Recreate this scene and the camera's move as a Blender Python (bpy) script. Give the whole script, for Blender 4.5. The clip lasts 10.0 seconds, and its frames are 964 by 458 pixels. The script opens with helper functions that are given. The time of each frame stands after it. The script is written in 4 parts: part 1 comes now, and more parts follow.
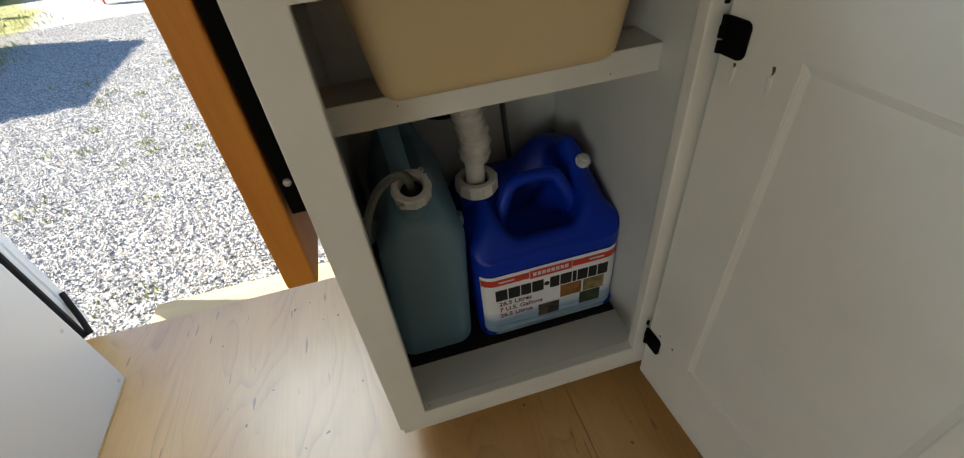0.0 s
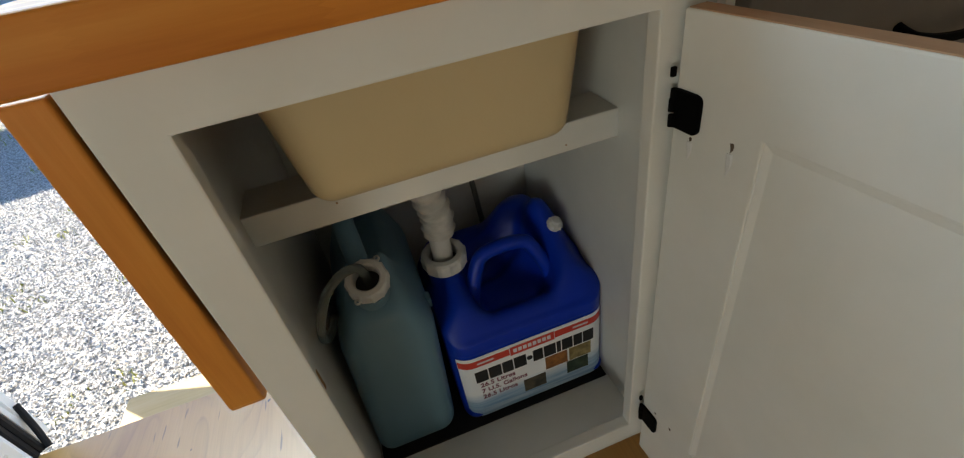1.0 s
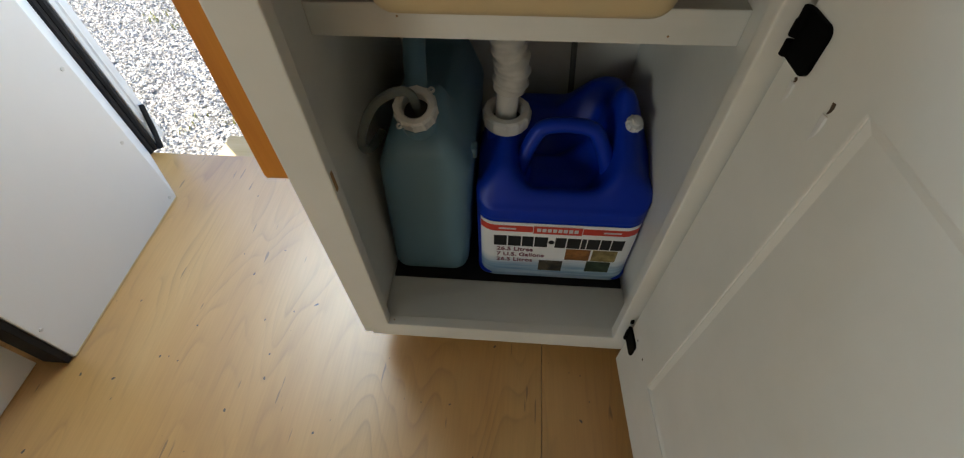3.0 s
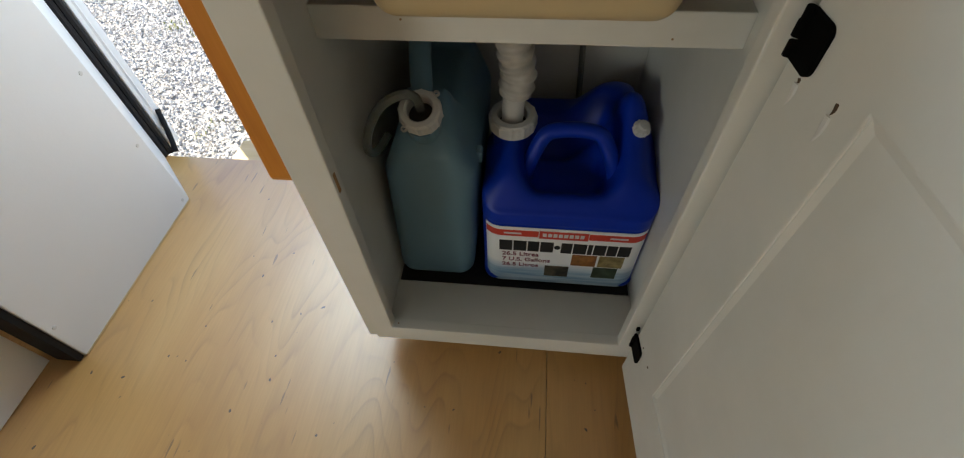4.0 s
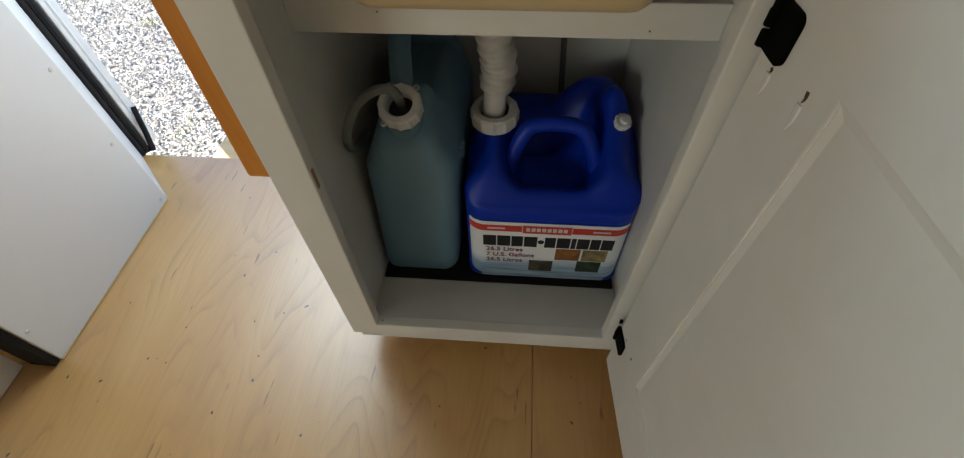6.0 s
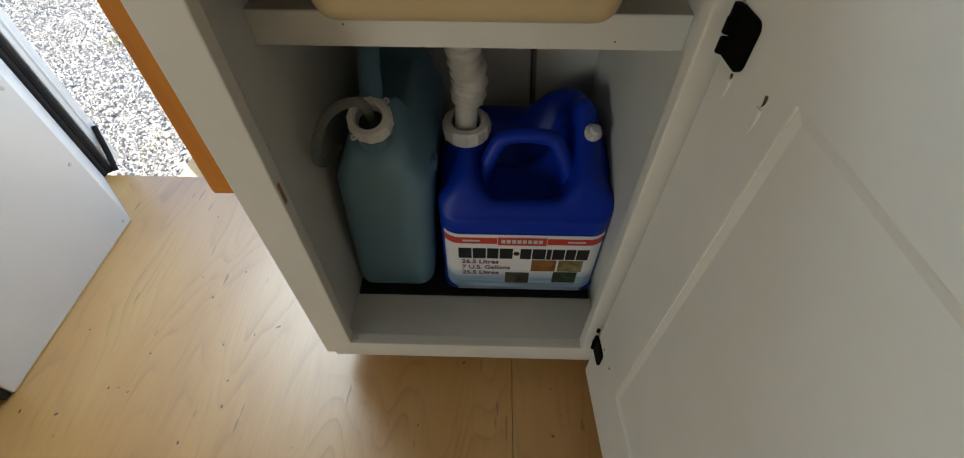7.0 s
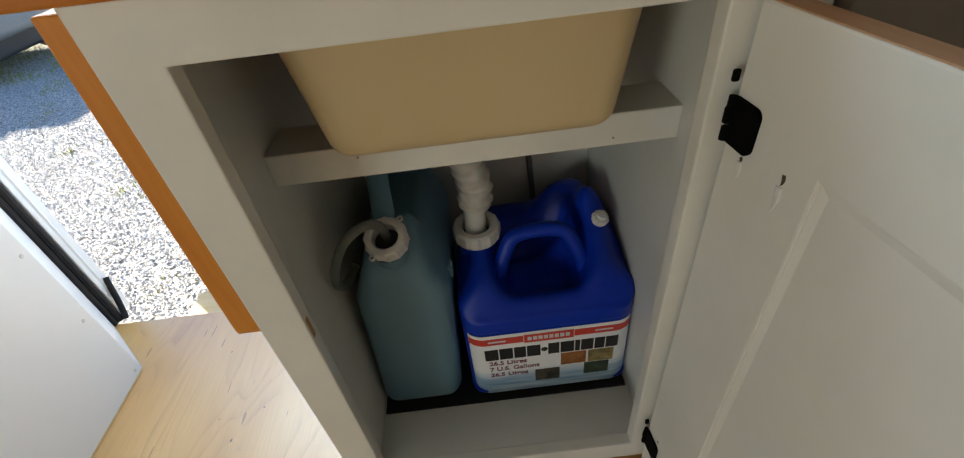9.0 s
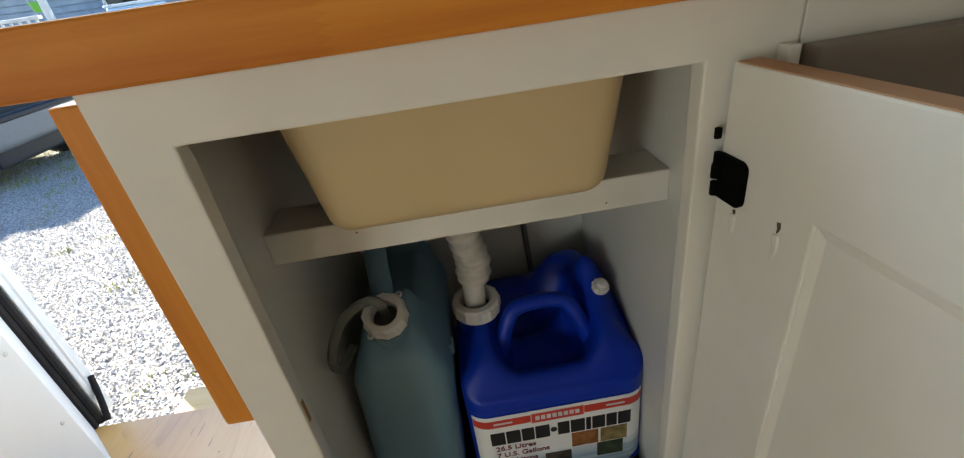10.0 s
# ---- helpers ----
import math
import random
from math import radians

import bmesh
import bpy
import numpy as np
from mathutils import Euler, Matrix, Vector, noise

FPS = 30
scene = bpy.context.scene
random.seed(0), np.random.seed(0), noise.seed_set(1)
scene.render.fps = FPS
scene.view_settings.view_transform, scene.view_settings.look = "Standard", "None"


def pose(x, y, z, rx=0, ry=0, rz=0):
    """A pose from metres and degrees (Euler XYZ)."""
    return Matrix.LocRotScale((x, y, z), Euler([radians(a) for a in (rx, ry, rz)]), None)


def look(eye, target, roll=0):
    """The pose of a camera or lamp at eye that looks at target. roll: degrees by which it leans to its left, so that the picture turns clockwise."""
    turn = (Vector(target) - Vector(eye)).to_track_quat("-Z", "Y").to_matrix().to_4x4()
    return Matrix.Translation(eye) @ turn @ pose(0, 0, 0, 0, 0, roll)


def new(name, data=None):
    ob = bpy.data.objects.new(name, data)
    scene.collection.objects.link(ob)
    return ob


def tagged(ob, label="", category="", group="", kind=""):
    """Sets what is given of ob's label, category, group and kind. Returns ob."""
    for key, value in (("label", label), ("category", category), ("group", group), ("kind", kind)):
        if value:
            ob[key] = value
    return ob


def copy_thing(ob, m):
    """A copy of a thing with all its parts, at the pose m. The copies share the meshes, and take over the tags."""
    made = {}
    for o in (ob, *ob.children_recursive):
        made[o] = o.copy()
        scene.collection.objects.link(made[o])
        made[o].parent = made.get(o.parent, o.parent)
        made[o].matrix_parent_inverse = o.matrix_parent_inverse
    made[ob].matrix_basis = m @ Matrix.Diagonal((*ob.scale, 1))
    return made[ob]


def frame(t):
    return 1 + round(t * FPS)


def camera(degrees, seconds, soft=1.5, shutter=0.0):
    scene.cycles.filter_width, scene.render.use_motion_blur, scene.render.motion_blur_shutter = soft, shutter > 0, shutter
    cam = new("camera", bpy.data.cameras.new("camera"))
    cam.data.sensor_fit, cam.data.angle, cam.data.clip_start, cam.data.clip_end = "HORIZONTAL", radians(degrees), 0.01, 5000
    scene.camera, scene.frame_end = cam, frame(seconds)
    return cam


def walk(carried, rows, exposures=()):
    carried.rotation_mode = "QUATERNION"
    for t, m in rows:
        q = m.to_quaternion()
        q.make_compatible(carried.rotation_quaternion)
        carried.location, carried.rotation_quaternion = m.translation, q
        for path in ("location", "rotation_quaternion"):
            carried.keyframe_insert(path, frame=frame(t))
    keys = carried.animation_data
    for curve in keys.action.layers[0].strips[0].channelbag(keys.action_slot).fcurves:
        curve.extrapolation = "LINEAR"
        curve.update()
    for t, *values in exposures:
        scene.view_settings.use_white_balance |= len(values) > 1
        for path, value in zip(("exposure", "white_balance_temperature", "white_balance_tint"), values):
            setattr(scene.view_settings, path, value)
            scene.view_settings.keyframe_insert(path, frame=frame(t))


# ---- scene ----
cam = camera(92.7, 10.0, soft=1.15)
EXPOSURES = [(0.0, 2.05), (0.5, 2.02), (1.0, 2.2), (1.5, 2.27), (2.5, 2.27), (3.2, 2.2), (6.0, 2.22), (8.0, 2.28), (9.0, 2.42), (10.0, 2.52)]
PATH = [
    (0, (0.096, -0.406, 0.867), (0.399, 1.075, -0.443), -6.4),
    (0.5, (0.126, -0.383, 0.876), (0.491, 1.17, -0.33), -8.8),
    (1, (0.169, -0.344, 0.881), (0.526, 1.224, -0.308), -10.6),
    (1.2, (0.176, -0.353, 0.873), (0.417, 1.274, -0.261), -9.4),
    (1.5, (0.179, -0.357, 0.861), (0.33, 1.331, -0.201), -8.0),
    (1.8, (0.174, -0.333, 0.861), (0.169, 1.367, -0.195), -9.3),
    (2, (0.189, -0.314, 0.866), (0.199, 1.279, -0.344), -4.1),
    (2.2, (0.216, -0.326, 0.876), (0.193, 1.141, -0.48), -1.5),
    (2.5, (0.243, -0.331, 0.879), (0.159, 0.95, -0.654), 0.0),
    (3, (0.247, -0.335, 0.87), (0.13, 0.87, -0.722), -1.5),
    (4.5, (0.263, -0.337, 0.864), (0.081, 0.894, -0.702), -2.9),
    (5, (0.261, -0.339, 0.862), (0.121, 0.872, -0.723), -1.7),
    (5.5, (0.263, -0.338, 0.863), (0.122, 0.869, -0.726), -2.1),
    (7, (0.273, -0.336, 0.854), (0.245, 0.939, -0.687), 0.2),
    (7.5, (0.274, -0.335, 0.854), (0.271, 0.951, -0.677), 0.3),
    (8, (0.275, -0.335, 0.86), (0.276, 0.958, -0.666), -0.2),
    (8.5, (0.257, -0.307, 0.873), (0.241, 1.055, -0.592), -4.2),
    (8.7, (0.252, -0.307, 0.874), (0.221, 1.132, -0.517), -6.4),
    (9, (0.246, -0.323, 0.869), (0.238, 1.224, -0.399), -7.3),
    (9.5, (0.242, -0.329, 0.861), (0.258, 1.382, -0.176), -8.5),
    (10, (0.241, -0.331, 0.857), (0.3, 1.413, -0.12), -8.6),
]
walk(cam, [(t, look(eye, target, roll)) for t, eye, target, roll in PATH], EXPOSURES)


# ---- light ----
AZ = math.atan2(-0.33, 0.944)          # the way the sunlight travels, over the ground
EL = radians(25.5)
world = bpy.data.worlds.new("world")
scene.world = world
world.use_nodes = True
wn = world.node_tree
sky = wn.nodes.new("ShaderNodeTexSky")
sky.sky_type, sky.sun_disc, sky.sun_elevation = "NISHITA", False, EL
sky.ozone_density, sky.dust_density = 5.0, 0.4
sky.sun_rotation = math.atan2(-math.cos(AZ), -math.sin(AZ))
wn.links.new(sky.outputs[0], wn.nodes["Background"].inputs[0])
wn.nodes["Background"].inputs[1].default_value = 0.075


def lamp(name, kind, energy, m, color=(1, 1, 1)):
    data = bpy.data.lights.new(name, kind)
    data.energy, data.color = energy, color
    ob = new(name, data)
    ob.matrix_world = m
    return ob


sun_at = (-math.cos(AZ) * math.cos(EL) * 20, -math.sin(AZ) * math.cos(EL) * 20, math.sin(EL) * 20)
sun = lamp("sun", "SUN", 5.0, look(sun_at, (0, 0, 0)), (1.0, 0.93, 0.82))
sun.data.angle = radians(0.6)
door_sky = lamp("doorway_daylight", "AREA", 2.9, look((-0.40, 0.62, 1.2), (-0.40, -0.6, 0.75)), (0.74, 0.88, 0.92))
door_sky.data.shape, door_sky.data.size, door_sky.data.size_y = "RECTANGLE", 0.62, 1.1
# Added fill lamp out of view, brightens the cabinet inside and its door.
west_fill = lamp("window_daylight", "AREA", 1.9, look((-1.27, -1.80, 0.75), (0.25, 0.05, 0.40)), (0.95, 0.965, 0.84))
west_fill.data.shape, west_fill.data.size, west_fill.data.size_y = "RECTANGLE", 0.8, 0.5


# ---- materials ----
def material(name, rough=0.5, metal=0.0, spec=0.5):
    m = bpy.data.materials.new(name)
    m.use_nodes = True
    b = m.node_tree.nodes["Principled BSDF"]
    b.inputs["Roughness"].default_value = rough
    b.inputs["Metallic"].default_value = metal
    b.inputs["Specular IOR Level"].default_value = spec
    return m, m.node_tree, b


def coords(nt, scale=(1, 1, 1), kind="Object"):
    tc = nt.nodes.new("ShaderNodeTexCoord")
    mp = nt.nodes.new("ShaderNodeMapping")
    mp.inputs["Scale"].default_value = scale
    nt.links.new(tc.outputs[kind], mp.inputs["Vector"])
    return mp.outputs["Vector"]


def noise_tex(nt, vec, scale, detail=4.0, rough=0.55):
    n = nt.nodes.new("ShaderNodeTexNoise")
    n.inputs["Scale"].default_value, n.inputs["Detail"].default_value, n.inputs["Roughness"].default_value = scale, detail, rough
    if vec is not None:
        nt.links.new(vec, n.inputs["Vector"])
    return n.outputs["Fac"]


def ramp(nt, fac, stops):
    r = nt.nodes.new("ShaderNodeValToRGB")
    els = r.color_ramp.elements
    while len(els) < len(stops):
        els.new(0.5)
    for e, (p, c) in zip(els, stops):
        e.position, e.color = p, (*c, 1)
    nt.links.new(fac, r.inputs[0])
    return r.outputs["Color"]


def mixed(nt, fac, a, b, how="MIX"):
    m = nt.nodes.new("ShaderNodeMix")
    m.data_type, m.blend_type = "RGBA", how
    for sock, v in ((m.inputs[0], fac), (m.inputs[6], a), (m.inputs[7], b)):
        if isinstance(v, (int, float)):
            sock.default_value = v
        elif isinstance(v, tuple):
            sock.default_value = (*v, 1)
        else:
            nt.links.new(v, sock)
    return m.outputs[2]


def bump(nt, b, fac, strength, dist=0.002):
    n = nt.nodes.new("ShaderNodeBump")
    n.inputs["Strength"].default_value, n.inputs["Distance"].default_value = strength, dist
    nt.links.new(fac, n.inputs["Height"])
    nt.links.new(n.outputs[0], b.inputs["Normal"])


def speckled(name, dark, light, scale=8.0, rough=0.5, metal=0.0, grain=180.0, relief=0.15, spec=0.5):
    """Paint, plastic or rubber: two shades in soft patches, with a fine grain."""
    m, nt, b = material(name, rough, metal, spec)
    v = coords(nt)
    c = ramp(nt, noise_tex(nt, v, scale, 5), [(0.3, dark), (0.7, light)])
    nt.links.new(c, b.inputs["Base Color"])
    fine = noise_tex(nt, v, grain, 3)
    bump(nt, b, fine, relief, 0.001)
    return m


def painted(name, dark, light, along="z", rough=0.42):
    """Brushed paint on wood: long brush marks and a few grubby patches."""
    m, nt, b = material(name, rough, 0, 0.4)
    s = {"x": (3, 60, 60), "y": (60, 3, 60), "z": (60, 60, 3)}[along]
    strokes = noise_tex(nt, coords(nt, s), 1.5, 4)
    patches = noise_tex(nt, coords(nt), 5.0, 6, 0.6)
    base = ramp(nt, patches, [(0.28, dark), (0.62, light)])
    base = mixed(nt, 0.10, base, ramp(nt, strokes, [(0.3, dark), (0.7, light)]), "MULTIPLY")
    nt.links.new(base, b.inputs["Base Color"])
    bump(nt, b, strokes, 0.10, 0.001)
    return m


def wooden(name, shades, along="y", rough=0.4, scale=1.0, flecks=0.0, coat=0.0):
    """Sawn wood with its grain along one axis."""
    m, nt, b = material(name, rough, 0, 0.15)
    s = {"x": (1.2, 22, 22), "y": (22, 1.2, 22), "z": (22, 22, 1.2)}[along]
    v = coords(nt, tuple(a * scale for a in s))
    grain = noise_tex(nt, v, 2.2, 7, 0.62)
    broad = noise_tex(nt, coords(nt, tuple(0.25 * a * scale for a in s)), 1.3, 3)
    col = ramp(nt, grain, [(0.30, shades[0]), (0.52, shades[1]), (0.75, shades[2])])
    col = mixed(nt, 0.35, col, ramp(nt, broad, [(0.35, shades[0]), (0.65, shades[2])]), "MIX")
    if flecks:
        fl = noise_tex(nt, coords(nt, {"x": (6, 60, 60), "y": (60, 6, 60), "z": (60, 60, 6)}[along]), 1.0, 2)
        col = mixed(nt, ramp(nt, fl, [(0.70, (0, 0, 0)), (0.76, (flecks, flecks, flecks))]), col, tuple(0.35 * a for a in shades[0]))
    info = nt.nodes.new("ShaderNodeObjectInfo")
    col = mixed(nt, 0.8, col, ramp(nt, info.outputs["Random"], [(0.0, (0.90, 0.85, 0.80)), (1.0, (1.0, 1.0, 1.0))]), "MULTIPLY")
    nt.links.new(col, b.inputs["Base Color"])
    b.inputs["Coat Weight"].default_value, b.inputs["Coat Roughness"].default_value = coat, 0.24
    bump(nt, b, grain, 0.12, 0.001)
    return m


def plywood():
    """Varnished rotary-cut veneer: wandering growth lines, soft broad tones, short dark pores."""
    m, nt, b = material("plywood", 0.30, 0, 0.4)
    broad = noise_tex(nt, coords(nt, (3.2, 0.8, 1)), 1.6, 4)
    col = ramp(nt, broad, [(0.30, (0.50, 0.262, 0.072)), (0.50, (0.585, 0.325, 0.098)), (0.72, (0.65, 0.395, 0.140))])
    height = noise_tex(nt, coords(nt, (1.9, 0.42, 1)), 1.5, 3, 0.5)
    rings = nt.nodes.new("ShaderNodeMath")
    rings.operation, rings.inputs[1].default_value = "MULTIPLY", 34.0
    nt.links.new(height, rings.inputs[0])
    saw = nt.nodes.new("ShaderNodeMath")
    saw.operation = "FRACT"
    nt.links.new(rings.outputs[0], saw.inputs[0])
    line = ramp(nt, saw.outputs[0], [(0.0, (0.36, 0.36, 0.36)), (0.12, (0.18, 0.18, 0.18)), (0.5, (0, 0, 0)), (0.88, (0, 0, 0)), (1.0, (0.36, 0.36, 0.36))])
    worn = ramp(nt, noise_tex(nt, coords(nt, (9, 2.2, 1)), 1.4, 3), [(0.42, (0, 0, 0)), (0.64, (1, 1, 1))])
    col = mixed(nt, mixed(nt, 1.0, line, worn, "MULTIPLY"), col, (0.27, 0.12, 0.038))
    fibre = noise_tex(nt, coords(nt, (150, 5, 1)), 1.5, 4, 0.6)
    col = mixed(nt, 0.35, col, ramp(nt, fibre, [(0.35, (0.80, 0.74, 0.66)), (0.65, (1, 1, 1))]), "MULTIPLY")
    pore = noise_tex(nt, coords(nt, (70, 7.5, 1)), 1.0, 2)
    col = mixed(nt, ramp(nt, pore, [(0.70, (0, 0, 0)), (0.73, (0.75, 0.75, 0.75))]), col, (0.15, 0.075, 0.03))
    pit = noise_tex(nt, coords(nt, (55, 44, 1)), 1.0, 1)
    col = mixed(nt, ramp(nt, pit, [(0.76, (0, 0, 0)), (0.78, (1, 1, 1))]), col, (0.05, 0.03, 0.02))
    nt.links.new(col, b.inputs["Base Color"])
    b.inputs["Coat Weight"].default_value, b.inputs["Coat Roughness"].default_value = 1.0, 0.42
    b.inputs["Coat IOR"].default_value = 1.95
    bump(nt, b, fibre, 0.10, 0.0008)
    return m


WHITE = painted("white_paint", (0.645, 0.645, 0.605), (0.725, 0.725, 0.69))
WHITE_X = painted("white_paint_rail", (0.645, 0.645, 0.605), (0.725, 0.725, 0.69), "x")
PANEL_WHITE = speckled("white_sheet", (0.76, 0.77, 0.78), (0.80, 0.81, 0.82), 3, 0.35)
WALL = speckled("wall_paint", (0.36, 0.335, 0.29), (0.42, 0.39, 0.34), 3, 0.6)
PLY = plywood()
OAK = wooden("oiled_wood", ((0.44, 0.13, 0.016), (0.61, 0.225, 0.033), (0.73, 0.33, 0.066)), "x", 0.5)
OAK_Z = wooden("oiled_wood_upright", ((0.52, 0.18, 0.028), (0.66, 0.265, 0.045), (0.76, 0.36, 0.08)), "z", 0.45)
PALE = wooden("pale_timber", ((0.55, 0.42, 0.22), (0.66, 0.52, 0.30), (0.74, 0.62, 0.40)), "x", 0.6)
RAW = wooden("raw_edge", ((0.28, 0.17, 0.08), (0.40, 0.26, 0.13), (0.48, 0.33, 0.18)), "z", 0.7)
BLACK = speckled("black_metal", (0.0015, 0.0015, 0.0015), (0.0025, 0.0025, 0.0025), 30, 0.6, 0.0, 180, 0.15, 0.04)
RUBBER = speckled("black_rubber", (0.010, 0.009, 0.010), (0.02, 0.019, 0.02), 20, 0.75, 0, 180, 0.15, 0.25)
BLUE = speckled("blue_plastic", (0.002, 0.026, 0.37), (0.003, 0.038, 0.45), 6, 0.40, 0, 350, 0.12, 0.3)
TEAL = speckled("grey_blue_plastic", (0.115, 0.225, 0.305), (0.135, 0.26, 0.345), 6, 0.45, 0, 350, 0.12)
BEIGE = speckled("beige_plastic", (0.52, 0.41, 0.23), (0.57, 0.455, 0.265), 4, 0.42, 0, 260, 0.15)
CAPW = speckled("white_plastic", (0.60, 0.60, 0.585), (0.70, 0.70, 0.69), 40, 0.45)
TAPE = speckled("white_tape", (0.50, 0.49, 0.46), (0.64, 0.63, 0.60), 50, 0.55)
STEEL = speckled("steel", (0.45, 0.45, 0.45), (0.6, 0.6, 0.6), 60, 0.35, 0.9)
# Taupe made darker to carry the open door's shade on the drawers.
TAUPE_SHADED = painted("taupe_paint_shaded", (0.20, 0.175, 0.155), (0.25, 0.22, 0.195), "x")
# Near black: painted shade inside the caps, and the door catch's own colour.
DARK = speckled("cap_shade_and_catch", (0.010, 0.010, 0.012), (0.02, 0.02, 0.022), 30, 0.7)


def plain(name, color, rough=0.5, metal=0.0):
    return speckled(name, tuple(0.88 * c for c in color), color, 25, rough, metal)


RED, INK = plain("label_red", (0.62, 0.05, 0.03)), plain("label_black", (0.012, 0.012, 0.014))
SIGN_WHITE = plain("label_white", (0.70, 0.72, 0.74))
PINK_INK = plain("label_ink", (0.22, 0.05, 0.09))
PHOTO = [speckled("photo_" + n, a, b, 60, 0.4) for n, a, b in (
    ("amber", (0.10, 0.03, 0.008), (0.42, 0.17, 0.04)), ("sand", (0.14, 0.10, 0.03), (0.42, 0.33, 0.14)),
    ("dusk", (0.01, 0.012, 0.012), (0.10, 0.08, 0.05)), ("forest", (0.008, 0.015, 0.01), (0.06, 0.09, 0.05)))]


def label_print():
    m, nt, b = material("label_paper", 0.4)
    v = coords(nt)
    sep = nt.nodes.new("ShaderNodeSeparateXYZ")
    nt.links.new(v, sep.inputs[0])
    wav = noise_tex(nt, coords(nt, (8, 8, 90)), 1.0, 3)
    low = nt.nodes.new("ShaderNodeMapRange")
    low.inputs["From Min"].default_value, low.inputs["From Max"].default_value = 0.075, 0.045
    nt.links.new(sep.outputs["Z"], low.inputs["Value"])
    blue = ramp(nt, wav, [(0.35, (0.16, 0.30, 0.47)), (0.65, (0.42, 0.56, 0.68))])
    nt.links.new(mixed(nt, low.outputs[0], (0.84, 0.86, 0.87), blue), b.inputs["Base Color"])
    return m


LABEL = label_print()


def clear_plastic():
    m, nt, b = material("clear_tube", 0.25)
    b.inputs["Base Color"].default_value = (0.42, 0.46, 0.44, 1)
    b.inputs["Transmission Weight"].default_value = 0.75
    b.inputs["IOR"].default_value = 1.4
    return m


CLEAR = clear_plastic()


# ---- mesh helpers ----
def finish(name, bm, mat, smooth=False):
    me = bpy.data.meshes.new(name)
    bmesh.ops.recalc_face_normals(bm, faces=bm.faces)
    bm.to_mesh(me)
    bm.free()
    if smooth:
        for p in me.polygons:
            p.use_smooth = True
    me.materials.append(mat)
    return me


def part(name, bm, mat, parent=None, label="", smooth=False):
    ob = new(name, finish(name, bm, mat, smooth))
    if parent is not None:
        ob.parent = parent
    if label:
        ob["label"] = label
    return ob


def thing(name, at, label, category, group="", kind=""):
    ob = new(name)
    ob.location = at
    ob.empty_display_size = 0.05
    bpy.context.view_layer.update()
    return tagged(ob, label, category, group, kind)


def box(lo, hi, bevel=0.0015, segs=2, bm=None):
    """A bevelled box between two corners."""
    own = bm is None
    bm = bmesh.new() if own else bm
    lo, hi = Vector(lo), Vector(hi)
    got = bmesh.ops.create_cube(bm, size=1, matrix=Matrix.Translation((lo + hi) / 2) @ Matrix.Diagonal((*(hi - lo), 1)))
    if bevel:
        edges = {e for v in got["verts"] for e in v.link_edges}
        bmesh.ops.bevel(bm, geom=list(edges), offset=bevel, segments=segs, affect="EDGES", profile=0.6)
    return bm


def rel(parent, lo, hi):
    o = Vector(parent.location)
    return Vector(lo) - o, Vector(hi) - o


def slab(name, lo, hi, mat, parent, bevel=0.0015, label="", segs=2):
    """A board given by its corners in the room, as a part of a thing."""
    return part(name, box(*rel(parent, lo, hi), bevel, segs), mat, parent, label)


def tube(points, radius, res=10, closed=False, steps=8, wobble=None):
    """A round bar along a smooth line through points. wobble(i) scales the radius."""
    pts = [Vector(p) for p in points]
    line = []
    n = len(pts)
    for i in range(n - 1):
        p0, p1, p2, p3 = pts[max(i - 1, 0)], pts[i], pts[i + 1], pts[min(i + 2, n - 1)]
        for s in range(steps):
            t = s / steps
            line.append(0.5 * (2 * p1 + (p2 - p0) * t + (2 * p0 - 5 * p1 + 4 * p2 - p3) * t * t + (3 * p1 - p0 - 3 * p2 + p3) * t ** 3))
    line.append(pts[-1])
    bm = bmesh.new()
    rings = []
    up = Vector((0.31, 0.77, 0.55))
    for i, p in enumerate(line):
        d = (line[min(i + 1, len(line) - 1)] - line[max(i - 1, 0)]).normalized()
        a = d.cross(up).normalized()
        b = d.cross(a)
        r = radius * (wobble(i) if wobble else 1)
        rings.append([bm.verts.new(p + r * (math.cos(k) * a + math.sin(k) * b)) for k in (2 * math.pi * j / res for j in range(res))])
    for r0, r1 in zip(rings, rings[1:]):
        for j in range(res):
            bm.faces.new((r0[j], r0[(j + 1) % res], r1[(j + 1) % res], r1[j]))
    bm.faces.new(rings[0])
    bm.faces.new(rings[-1])
    return bm


def lathe(profile, res=32, ridges=0, ridge=0.0, closed=True):
    """Turn (radius, height) pairs round the z axis. ridges: lugs round the outside where the radius is largest."""
    bm = bmesh.new()
    big = max(r for r, _ in profile)
    rings = []
    for r, h in profile:
        ring = []
        for j in range(res):
            k = 2 * math.pi * j / res
            rr = r + (ridge if ridges and r > 0.97 * big and math.cos(ridges * k) > 0.1 else 0)
            ring.append(bm.verts.new((rr * math.cos(k), rr * math.sin(k), h)))
        rings.append(ring)
    pairs = list(zip(rings, rings[1:])) + ([(rings[-1], rings[0])] if closed else [])
    for r0, r1 in pairs:
        for j in range(res):
            bm.faces.new((r0[j], r0[(j + 1) % res], r1[(j + 1) % res], r1[j]))
    if not closed:
        bm.faces.new(rings[0])
        bm.faces.new(rings[-1])
    return bm


